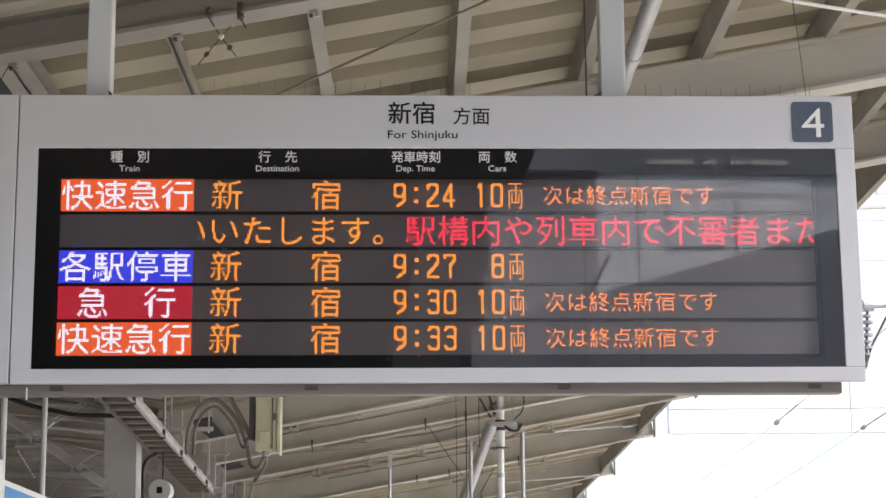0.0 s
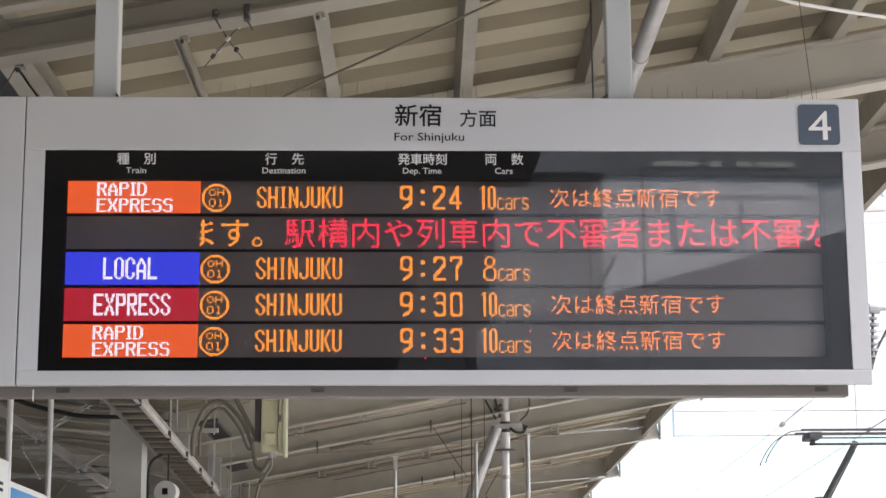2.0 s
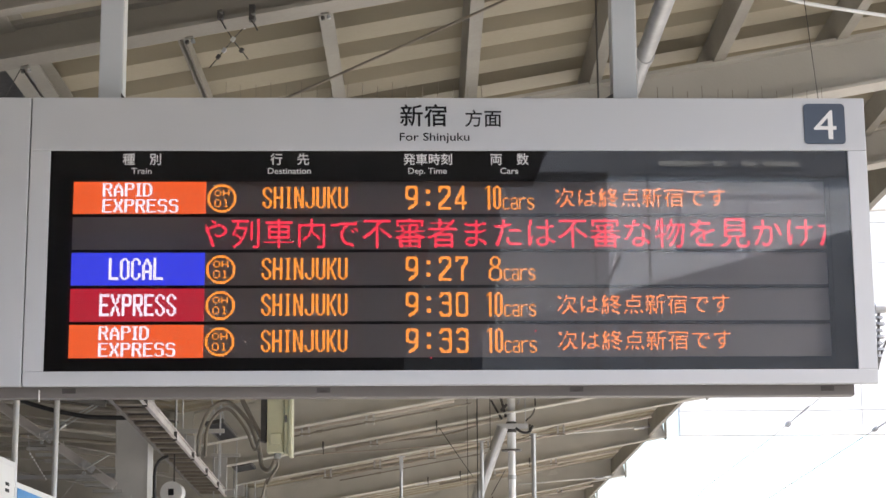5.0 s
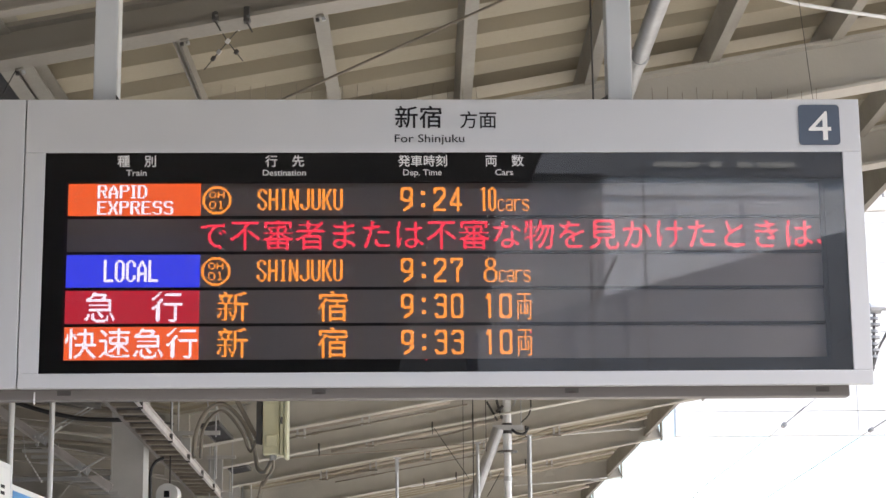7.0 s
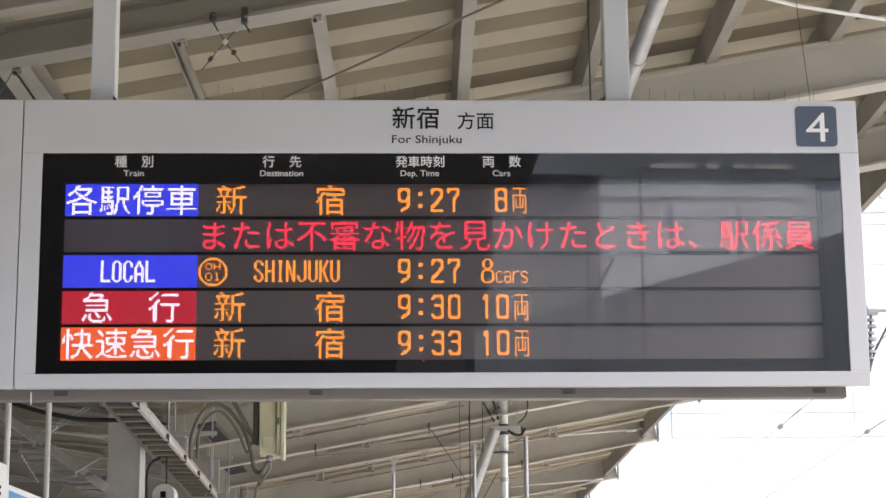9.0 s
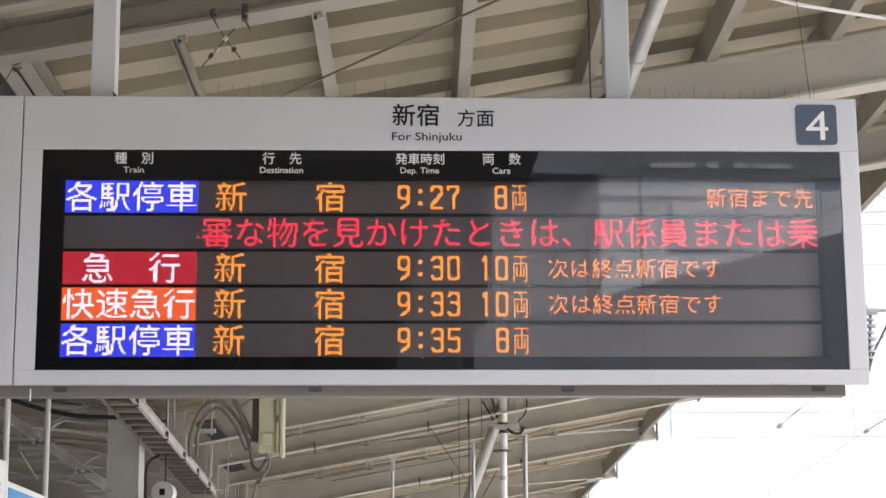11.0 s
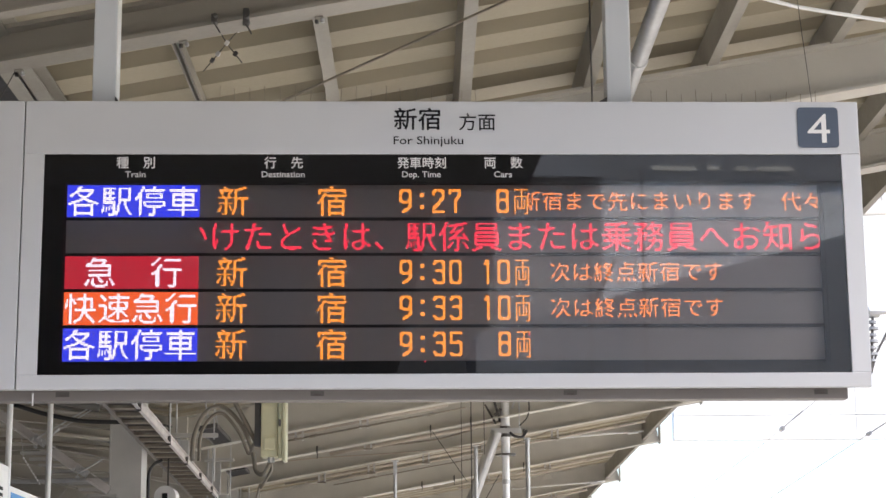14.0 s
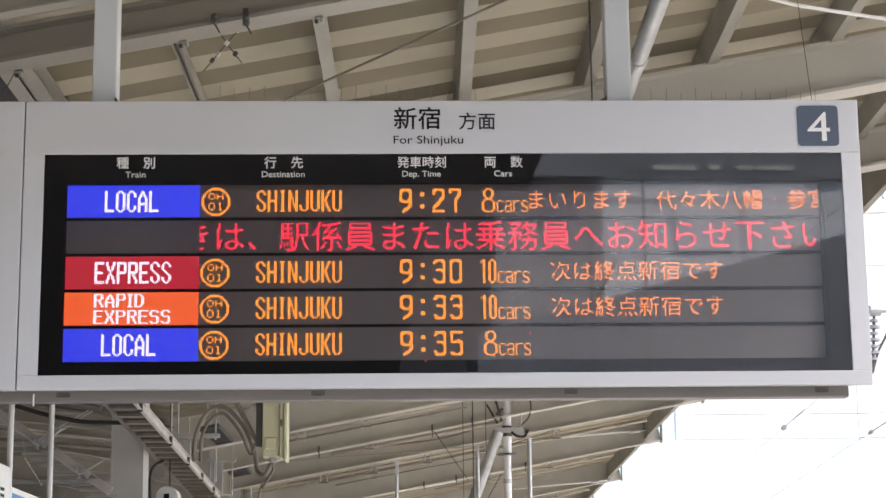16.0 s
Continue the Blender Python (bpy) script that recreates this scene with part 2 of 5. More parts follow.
def thinned(grid):
    """Thins drawn strokes to single lines (Zhang and Suen)."""
    g = np.pad(grid.astype(np.uint8), 1)
    while True:
        gone = 0
        for step in (0, 1):
            n = [g[:-2, 1:-1], g[:-2, 2:], g[1:-1, 2:], g[2:, 2:], g[2:, 1:-1], g[2:, :-2], g[1:-1, :-2], g[:-2, :-2]]
            count = sum(q.astype(int) for q in n)
            turns = sum(((n[k] == 0) & (n[(k + 1) % 8] == 1)).astype(int) for k in range(8))
            if step == 0:
                side = (n[0] * n[2] * n[4] == 0) & (n[2] * n[4] * n[6] == 0)
            else:
                side = (n[0] * n[2] * n[6] == 0) & (n[0] * n[4] * n[6] == 0)
            out = (g[1:-1, 1:-1] == 1) & (count >= 2) & (count <= 6) & (turns == 1) & side
            gone += int(out.sum())
            g[1:-1, 1:-1][out] = 0
        if not gone:
            return g[1:-1, 1:-1]


STROKES = {  # strokes of the display's letters and figures on a grid 4 wide and 15 high
    "S": "43 41 30 10 01 05 17 38 4A 4E 3F 1F 0E 0C", "H": "00 0F|40 4F|07 47", "I": "20 2F", "N": "00 0F|40 4F|00 4E", "J": "40 4D 3F 1F 0D 0B",
    "U": "00 0E 1F 3F 4E 40", "K": "00 0F|40 17 4F", "L": "00 0F 4F", "O": "10 30 41 4E 3F 1F 0E 01 10", "C": "43 41 30 10 01 0E 1F 3F 4E 4C",
    "A": "0F 04 20 44 4F|09 49", "E": "40 00 0F 4F|07 37", "X": "00 4F|40 0F", "P": "0F 00 30 41 47 38 08", "R": "0F 00 30 41 47 38 08|28 4F",
    "D": "00 20 43 4C 2F 0F 00", "0": "10 30 41 4E 3F 1F 0E 01 10", "1": "02 10 1F", "2": "03 01 10 30 41 45 0D 0F 4F", "3": "02 10 30 41 46 37 17|37 48 4E 3F 1F 0D",
    "4": "3F 30 0A 0B 4B", "5": "40 00 07 36 47 4E 3F 1F 0E", "7": "02 00 40 43 28 2F", "8": "10 30 41 46 37 17 06 01 10|17 08 0E 1F 3F 4E 48 37",
    "9": "46 38 18 07 01 10 30 41 4A 3D 1F", "両": "00 40|04 44 4F 3F|04 0F|20 2C|17 1C 3C 37", "c": "42 30 10 02 0D 1F 3F 4D", "a": "02 10 30 42 4F|47 17 09 0D 1F 3F 4C", "r": "00 0F|04 20 40", "s": "42 30 10 02 05 4A 4D 3F 1F 0D",
}


SHAPES = {  # letters and figures drawn dot by dot; a row's *n repeats it
    ("S", 16): "..###../.##.##./##...##*2/##.....*2/.##..../..##.../...##../....##./.....##/##...##*3/.##.##./..###..", ("H", 16): "##...##*7/#######*2/##...##*7",
    ("I", 16): ".####/..##.*14/.####", ("N", 16): "##...##*2/###..##*3/####.##*2/##.#.##*2/##.####*2/##..###*3/##...##*2", ("J", 16): ".....##*11/##...##*3/.##.##./..###..",
    ("U", 16): "##...##*14/.##.##./..###..", ("K", 16): "##...##*2/##..##.*2/##.##..*2/####...*3/##.##..*3/##..##.*2/##...##*2", ("L", 16): "##.....*14/#######*2",
    ("O", 16): "..###../.##.##./##...##*12/.##.##./..###..", ("C", 16): "..###../.##.##./##...##*3/##.....*6/##...##*3/.##.##./..###..",
    ("A", 16): "...#.../..###..*2/.##.##.*2/##...##*4/#######*2/##...##*5", ("E", 16): "#######*2/##.....*5/######.*2/##.....*5/#######*2",
    ("X", 16): "##...##*3/.##.##.*3/..###../...#...*2/..###../.##.##.*3/##...##*3", ("P", 16): "######./#######/##...##*5/#######/######./##.....*7",
    ("R", 16): "######./#######/##...##*5/#######/######./##.##..*2/##..##.*2/##...##*3",
    ("R", 10): "######./##...##*3/######./##.##../##..##.*2/##...##*2", ("A", 10): "...#.../..###../.##.##.*2/##...##*2/#######/##...##*3", ("P", 10): "######./##...##*3/######./##.....*5",
    ("I", 10): "####/.##.*8/####", ("D", 10): "#####../##..##./##...##*6/##..##./#####..", ("E", 10): "#######/##.....*3/######./##.....*4/#######",
    ("X", 10): "##...##*2/.##.##.*2/..###..*2/.##.##.*2/##...##*2", ("S", 10): ".#####./##...##/##.....*2/.#####./.....##*3/##...##/.#####.",
    ("8", 18): "...####.../..##..##../.##....##.*4/..##..##../...####.../..######../.##....##./##......##*6/.##....##./..######..",
    ("narrow 1", 18): "..##/.###/#.##/..##*15", ("narrow 0", 18): "..##../.####./##..##*14/.####./..##..",
}


def shaped(key, x, y):
    out, row = set(), y
    for line in SHAPES[key].split("/"):
        mark, _, times = line.partition("*")
        for _ in range(int(times or 1)):
            out |= {(x + a, row) for a, c in enumerate(mark) if c == "#"}
            row += 1
    return out


def spell(text, x, h, y, narrow_i):
    """A word in dot letters; the letter I takes a narrower cell."""
    out = set()
    for ch in text:
        out |= shaped((ch, h), x, y)
        x += narrow_i if ch == "I" else 8
    return out


def stroked(ch, x, y, w, h, pen=2):
    """Dots of a letter drawn with a square pen in a box of w x h dots."""
    out = set()
    if ch == ":":
        return {(x + w // 2 - 1 + a, y + r + b) for a in range(3) for b in range(3) for r in (3, h - 6)}
    small = {"S": "40 00 07 47 4F 0F", "R": "0F 00 40 47 07|27 4F", "P": "0F 00 40 47 07"} if h < 13 and ch.isupper() else {}
    for stroke in small.get(ch, STROKES[ch]).split("|"):
        pts = [(int(q[0]) / 4 * (w - pen), int(q[1], 16) / 15 * (h - pen)) for q in stroke.split()]
        for (ax, ay), (bx, by) in zip(pts, pts[1:]):
            n = int(max(abs(bx - ax), abs(by - ay)) * 2) + 1
            for k in range(n + 1):
                px, py = round(ax + (bx - ax) * k / n + 1e-6), round(ay + (by - ay) * k / n + 1e-6)
                out |= {(x + px + a, y + py + b) for a in range(pen) for b in range(pen)}
    return out


def write(text, x, cell, h=24, ink_y=None, cover=0.42, pen=2):
    """A line of text in dots from column x on. ink_y: (first row, rows) for Latin letters and figures."""
    out = set()
    for i, ch in enumerate(text):
        if (ch, 18) in SHAPES and ink_y == (3, 18):
            out |= shaped((ch, 18), x + i * cell, 3)
        elif ink_y:
            out |= stroked(ch, x + i * cell, ink_y[0], cell - (3 if cell > 10 else 2 if cell > 7 else 1), ink_y[1], pen)
        else:
            out |= {(a + x + i * cell, b + (24 - h) // 2) for a, b in dots(ch, cell, h, None, 0.0, cover, h < 20)}
    return out


def flat_text(name, text, x, z, size, material, parent, y, wide=1.0, bold=0.0, gap=1.0, align="left", fit=0.0):
    """Printed writing, a hair thick, whose baseline starts at (x, z) on the parent's front."""
    verts, faces, pen = [], [], 0.0
    for ch in ([text] if text.isascii() else text):
        if ch == " ":
            pen += 0.3 * gap
            continue
        tri = glyph(ch)
        cjk = ord(ch[0]) > 0x2E80
        shift = pen if cjk else pen - tri[..., 0].min() + 0.03
        for t in tri:
            k = len(verts)
            verts += [(p[0] + shift, y, p[1]) for p in t]
            faces.append((k, k + 1, k + 2))
        pen += (1.0 if cjk else tri[..., 0].max() - tri[..., 0].min() + 0.09) * gap
    if bold:
        base, count, plain = list(verts), len(verts), list(faces)
        for k, (dx, dz) in enumerate(((1, 0), (0, 1), (-1, 0), (0, -1))):
            faces += [tuple(i + count * (k + 1) for i in f) for f in plain]
            verts += [(a + dx * bold, b - 0.00004 * (k + 1), c + dz * bold) for a, b, c in base]
    if fit:
        wide = fit / (pen * size)
    off = {"left": 0, "mid": -pen / 2}[align]
    verts = [(x + (a + off) * size * wide, b, z + c * size) for a, b, c in verts]
    ob = new(name, mesh_of(name, verts, faces, [material]))
    ob.parent = parent
    return ob


# ---- ground, platform and track ----
def ground_sheet():
    return thing("ground", box(-300, 300, -200, 600, -1.6, -1.12), BALLAST, "grey-brown stone ballast beside the railway tracks", "ground", kind="structure")


def platform_slab():
    bm = box(-7.2, 2.95, -40, 60, -1.118, 0.0, bevel=0.02)
    return thing("platform_floor", bm, CONCRETE, "pale grey concrete station platform floor", "platform", kind="structure")


ground_sheet()
platform_slab()

TRACK_X = 4.45
for side in (-0.5335, 0.5335):
    bm = add_bar(bmesh.new(), i_section(0.07, 0.15, 0.02, 0.03), (TRACK_X + side, -60, -1.12), (TRACK_X + side, 90, -1.12))
    thing("rail", bm, RUST, "worn steel rail lying on the ballast", "rail", "rails of the track")


# ---- canopy ----
SLOPE, VALLEY, EAVE = 0.18, -2.10, 2.80


def soffit(x, base=3.934):
    """Height of the underside of the roof steel: a shallow V, lowest over the column line."""
    return base + SLOPE * x if x >= VALLEY else base + SLOPE * (2 * VALLEY - x)


def fall(y):
    """The farther roof lies a little lower."""
    return max(0.0, 0.005 * (y - 8.2))


def roof_deck():
    """Folded steel sheet whose ribs run across the platform."""
    pitch, deep, base = 0.372, 0.075, 4.05
    verts, faces = [], []
    xs = (-7.0, VALLEY, EAVE + 0.05)
    line = []
    y = 7.385 - 10 * pitch
    while y < 46:
        line += [(y, 0), (y + 0.188, 0), (y + 0.215, deep), (y + 0.345, deep)]
        y += pitch
    for yy, dz in line:
        for x in xs:
            verts.append((x, yy, soffit(x, base) + dz - fall(yy)))
    n = len(line)
    for yy, dz in line:
        for x in xs:
            verts.append((x, yy, soffit(x, base) + dz + 0.004 - fall(yy)))
    w, top = 3, n * 3
    for i in range(n - 1):
        for j in range(2):
            a = i * w + j
            faces.append((a, a + 1, a + w + 1, a + w))
            faces.append((top + a, top + a + w, top + a + w + 1, top + a + 1))
    ob = new("ceiling", mesh_of("ceiling", verts, faces, [DECK]))
    return tagged(ob, "beige folded steel roof deck seen from below", "ceiling", kind="structure")


roof_deck()

MAINS = [8.05, 9.95, 12.6, 16.2, 18.0, 19.8, 23.45, 28.4, 33.4, 38.4]
SECONDS = [6.11]
PURLINS = [-1.472 + 0.541 * k for k in range(-1, 8)]


def roof_girder(y, heavy):
    base, h, w = (3.82, 0.125, 0.12) if not heavy else (3.70, 0.230, 0.15) if y < 9 else (3.755, 0.203, 0.15) if y < 12 else (3.755, 0.292, 0.15)
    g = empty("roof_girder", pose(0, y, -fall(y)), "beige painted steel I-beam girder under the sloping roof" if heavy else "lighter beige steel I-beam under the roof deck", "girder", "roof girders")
    # girders past 7 m: steel paint lightened, brighter light put into the colour
    paint = LITSTEEL if y > 7 else STEEL
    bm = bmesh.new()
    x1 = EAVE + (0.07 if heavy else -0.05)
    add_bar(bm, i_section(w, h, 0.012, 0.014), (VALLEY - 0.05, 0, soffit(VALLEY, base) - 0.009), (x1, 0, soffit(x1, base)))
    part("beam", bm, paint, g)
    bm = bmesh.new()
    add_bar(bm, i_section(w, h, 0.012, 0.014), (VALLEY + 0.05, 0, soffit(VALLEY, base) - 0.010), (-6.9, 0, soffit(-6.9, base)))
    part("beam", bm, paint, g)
    zv = soffit(VALLEY, base)
    part("node_plate", box(VALLEY - 0.10, VALLEY + 0.10, -w / 2 - 0.012, w / 2 + 0.012, zv - 0.025, zv + h + 0.02), paint, g)
    if heavy:
        bm = box(x1, x1 + 0.014, -w / 2 - 0.02, w / 2 + 0.02, soffit(x1, base) - 0.02, soffit(x1, base) + h + 0.03)
        part("end_plate", bm, paint, g)
        for x in [p + 0.03 for p in PURLINS if VALLEY + 0.3 < p < EAVE - 0.25 and y > 12]:
            bm = bmesh.new()
            z = soffit(x, base) + h - 0.012
            ends = [[bm.verts.new((x + dx, -0.075 + dy, z + dz)) for dx, dz in ((-0.085, -0.085), (0.075, -0.06), (0.012, 0.03), (-0.012, 0.03))] for dy in (0, 0.012)]
            bm.faces.new(ends[0])
            bm.faces.new(ends[1][::-1])
            for q in range(4):
                bm.faces.new((ends[0][q - 1], ends[0][q], ends[1][q], ends[1][q - 1]))
            part("bracket", bm, paint, g)
    return g


for y in MAINS:
    roof_girder(y, True)
for y in SECONDS:
    roof_girder(y, False)


def purlin_bay(x, y0, y1):
    z = soffit(x)
    bm = add_bar(bmesh.new(), channel(0.052, 0.116, 0.006), (x, y0, z - fall(y0)), (x, y1, z - fall(y1)), (SLOPE * -1, 0, 1))
    return thing("purlin", bm, PURLIN_PAINT, "beige steel channel purlin running along the roof", "purlin", "roof purlins")


def strut_channel(x, y0, y1):
    """A slotted strut, open downwards."""
    prof = [(-0.014, 0), (-0.008, 0), (-0.008, 0.026), (0.008, 0.026), (0.008, 0), (0.014, 0), (0.014, 0.05), (-0.014, 0.05)]
    bm = add_bar(bmesh.new(), prof, (x, y0, soffit(x)), (x, y1, soffit(x) - fall(y1)))
    g = thing("strut_channel", bm, PURLIN_PAINT, "slotted grey steel strut under the roof deck", "strut")
    for k in range(3):
        part("bolt", add_tube(bmesh.new(), [(x + 0.012 * (k - 1), 6.24 + 0.03 * k, soffit(x) - 0.03), (x + 0.012 * (k - 1), 6.24 + 0.03 * k, soffit(x) + 0.01)], 0.006, 8), GALV, g)


for k, x in enumerate(PURLINS):
    if k == 2:
        strut_channel(x + 0.054, 6.13, 7.98)
    else:
        if k == 1:
            purlin_bay(x + 0.047, 3.55, 12.6)
            x -= 0.015
        purlin_bay(x, 3.55, 12.6)

# added black box: fills the dark area left of the purlin, no known part
thing("cable_trunking", box(-1.74, -1.4885, 6.25, 7.9, 3.668, 3.732, bevel=0.004), CABLE, "black box added to darken the gap beside the purlin", "trunking")

# eave beam along the platform's edge of the roof
bm = add_bar(bmesh.new(), channel(0.04, 0.21, 0.008), (EAVE - 0.14, 8.2, soffit(EAVE - 0.10, 3.809)), (EAVE - 0.14, 39.5, soffit(EAVE - 0.10, 3.809) - fall(39.5)))
thing("eave_beam", bm, PURLIN_PAINT, "grey steel channel along the eave of the roof", "beam", kind="structure")


bm = box(-7.25, -6.95, -28, 60, -1.1, 9.5)
thing("wall_west", bm, DARKWALL, "dull brown wall along the far side of the platform", "wall", kind="structure")
# unseen near-black roof slabs and wall, added to keep the board's reflection dark
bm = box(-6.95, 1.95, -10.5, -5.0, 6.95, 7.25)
thing("rear_roof", bm, REARSHADE, "unseen dark roof added to darken the glass's reflection", "roof", kind="structure")
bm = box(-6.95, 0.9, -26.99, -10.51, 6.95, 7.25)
thing("rear_roof", bm, REARSHADE, "unseen dark roof added to darken the glass's reflection", "roof", kind="structure")
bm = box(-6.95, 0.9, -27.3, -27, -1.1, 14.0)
thing("wall_rear", bm, REARSHADE, "unseen dark wall added to darken the glass's reflection", "wall", kind="structure")

# ---- what the glass of the board reflects, behind the platform ----
bm = add_bar(bmesh.new(), [(-22, 0), (-2.0, 0), (-2.0, 7.87), (-22, 13.33)], (0, -19.4, -1.12), (0, -22, -1.12))
thing("trackside_shed", bm, SHEDWALL, "dark shed with a sloping roof beside the track", "building")
# unseen pale wall, added as the bright backdrop of the reflection
grey_building = thing("grey_building", box(5.6, 60, -33, -30, -1.12, 26), GREYWALL, "unseen pale backdrop added to brighten the glass's reflection", "building")
part("cornice", box(5.6, 13.0, -30.0, -29.9, 11.97, 13.2), SOFFIT, grey_building, "dark soffit with a row of lamps")
part("fascia", box(5.6, 10.2, -30.0, -29.95, 11.55, 11.96), BANDGREY, grey_building)
for x0, x1 in ((6.75, 7.75), (8.0, 8.27), (8.62, 8.95), (9.1, 9.9)):
    part("lamp_tube", box(x0, x1, -29.895, -29.86, 12.19, 12.29), LAMP_WHITE, grey_building, "lit white tube lamp")
for x0, x1, z0, z1 in ((7.22, 8.5, 10.36, 11.42), (8.75, 9.9, 9.9, 11.42)):
    part("window_band", box(x0, x1, -30.0, -29.95, z0, z1), BANDGREY, grey_building, "grey recessed window band")
# two unseen walls and a strip, added to grade the reflection from dark to pale
thing("corner_building", box(3.2, 5.59, -33, -29.98, -1.12, 14), MIDSTEP, "unseen mid grey wall added as a tone step in the reflection", "building")
thing("side_building", box(0.9, 3.19, -33, -30, -1.12, 14), DARKSTEP, "unseen dark wall added as a tone step in the reflection", "building")
thing("rear_canopy", box(3.2, 5.58, -29.9, -29.6, 11.97, 13.2), SOFFIT, "unseen grey strip added to darken the top of the reflection", "canopy")
footbridge = empty("footbridge_rail", pose(0, -19.6, 0), "pale steel railing with posts on a footbridge", "railing")
for z in (7.02, 7.62):
    part("rail", box(2.2, 3.95, -0.02, 0.02, z, z + 0.04), CONCRETE, footbridge)
for k in range(6):
    part("post", box(2.25 + 0.33 * k, 2.29 + 0.33 * k, -0.02, 0.02, 6.6, 7.62), CONCRETE, footbridge)
part("brace", add_bar(bmesh.new(), rect(0.06, 0.05), (3.95, 0, 7.25), (4.35, 0, 8.0)), DARKWALL, footbridge)
for x, w, top in ((4.74, 0.016, 9.5), (3.85, 0.016, 8.4)):
    thing("trackside_post", box(-w, w, -w, w, -1.12, top), DARKWALL, "dark steel post beside the track", "post", "posts behind the platform", at=pose(x, -19.8 + 0.6, 0))


def column(y):
    g = empty("roof_column", pose(-2.03, y, 0), "pale grey steel H-section column holding the roof", "column", "roof columns")
    top = soffit(VALLEY, 3.83)
    for s in (-1, 1):
        part("flange", box(-0.11 if s < 0 else 0.098, -0.098 if s < 0 else 0.11, -0.125, 0.125, 0, top), COLUMN, g)
    part("web", box(-0.098, 0.098, -0.12, -0.108, 0, top), COLUMN, g)
    part("base_plate", box(-0.2, 0.2, -0.2, 0.2, 0, 0.025), COLUMN, g)
    return g


for y in (3.05, 13.15, 23.45, 33.65):
    column(y)


# ---- departure board ----
SIGN = pose(0, 5.6, 0, 0, 0, 1.327)
board = empty("departure_board", SIGN, "hanging departure board in a grey metal case with lit lines", "departure board")
L, R, T, B = -1.1966, 1.3247, 3.2955, 2.4195
DL, DR, DT, DB = -1.1368, 1.2669, 3.1302, 2.4625
DEEP = 0.26

part("top_rail", box(L, R, 0, 0.03, DT, T, bevel=0.003), CASE, board)
part("bottom_rail", box(L, R, 0.0005, 0.03, B, DB, bevel=0.003), CASE, board)
part("side_rail", box(L, DL, 0.0005, 0.03, DB, DT, bevel=0.002), CASE, board)
part("side_rail", box(DR, R, 0.0005, 0.03, DB, DT, bevel=0.002), CASE, board)
RISE = 0.065
outline = [(0.03, B + 0.002), (DEEP, B + RISE), (DEEP, T - 0.002), (0.03, T - 0.002)]
inner = [(0.03, B + 0.010), (DEEP - 0.008, B + RISE + 0.006), (DEEP - 0.008, T - 0.010), (0.03, T - 0.010)]


def case_shell():
    """Hollow case behind the front frame; its underside rises to the back."""
    bm = bmesh.new()
    sets = [[bm.verts.new((x, y, z)) for y, z in loop] for x, loop in ((L, outline), (R, outline), (L + 0.008, inner), (R - 0.008, inner))]
    lo, ro, li, ri = sets
    for k in range(3):
        bm.faces.new((lo[k], lo[k + 1], ro[k + 1], ro[k]))
        bm.faces.new((li[k], ri[k], ri[k + 1], li[k + 1]))
    for side in sets:
        bm.faces.new(side)
    for a, b in ((lo, li), (ro, ri)):
        bm.faces.new((a[0], b[0], b[3], a[3]))
    bm.faces.new((lo[0], ro[0], ri[0], li[0]))
    bm.faces.new((lo[3], ro[3], ri[3], li[3]))
    return bm


part("case", case_shell(), CASE, board)
bm = bmesh.new()
add_box(bm, DL, DR, DEEP - 0.02, DEEP - 0.012, DB + 0.03, DT)
part("inner_lining", bm, INSIDE, board)

# black surround printed on the back of the glass
OL, OR, OT, OB = -1.0735, 1.2055, 3.0405, 2.4935
bm = bmesh.new()
add_box(bm, DL, DR, 0.008, 0.011, OT, DT)
add_box(bm, DL, DR, 0.008, 0.011, DB, OB)
add_box(bm, DL, OL, 0.008, 0.011, OB, OT)
add_box(bm, OR, DR, 0.008, 0.011, OB, OT)
part("black_surround", bm, BLACK, board)
pane = part("glass_pane", box(DL, DR, 0.004, 0.007, DB, DT), GLASS, board, "clear reflecting glass pane")
pane.visible_shadow = False

# head line and labels
flat_text("heading", "新宿", -0.092, 3.2115, 0.0735, INK, board, -0.0012, bold=0.012)
flat_text("heading", "方面", 0.1045, 3.2085, 0.0575, INK, board, -0.0012, bold=0.008)
flat_text("heading", "For Shinjuku", -0.0925, 3.1605, 0.0355, INK, board, -0.0012, fit=0.214, bold=0.006)
for text, jp, mid in (("Train", ("種", "別"), -0.8645), ("Destination", ("行", "先"), -0.4225), ("Cars", ("両", "数"), 0.2385)):
    flat_text("column_label", jp[0], mid - 0.0585, 3.0895, 0.0385, PRINT, board, 0.0032, bold=0.012)
    flat_text("column_label", jp[1], mid + 0.0215, 3.0895, 0.0385, PRINT, board, 0.0032, bold=0.012)
    flat_text("column_label", text, mid, 3.0590, 0.0262, PRINT, board, 0.0032, align="mid", bold=0.008, fit={"Train": 0.063, "Destination": 0.131, "Cars": 0.056}[text])
flat_text("column_label", "発車時刻", -0.0815, 3.0895, 0.0375, PRINT, board, 0.0032, bold=0.012)
flat_text("column_label", "Dep. Time", -0.0075, 3.0590, 0.0262, PRINT, board, 0.0032, align="mid", bold=0.008, fit=0.118)

bm = box(1.137, 1.2626, -0.0035, -0.0005, 3.1505, 3.2765)
upright = [e for e in bm.edges if abs(e.verts[0].co.y - e.verts[1].co.y) > 0.002]
bmesh.ops.bevel(bm, geom=upright, offset=0.012, segments=4, profile=0.5, affect="EDGES")
part("number_plate", bm, NAVY, board, "slate blue square with a white figure")
flat_text("track_number", "4", 1.1625, 3.1650, 0.131, PRINT, board, -0.0045, fit=0.082)

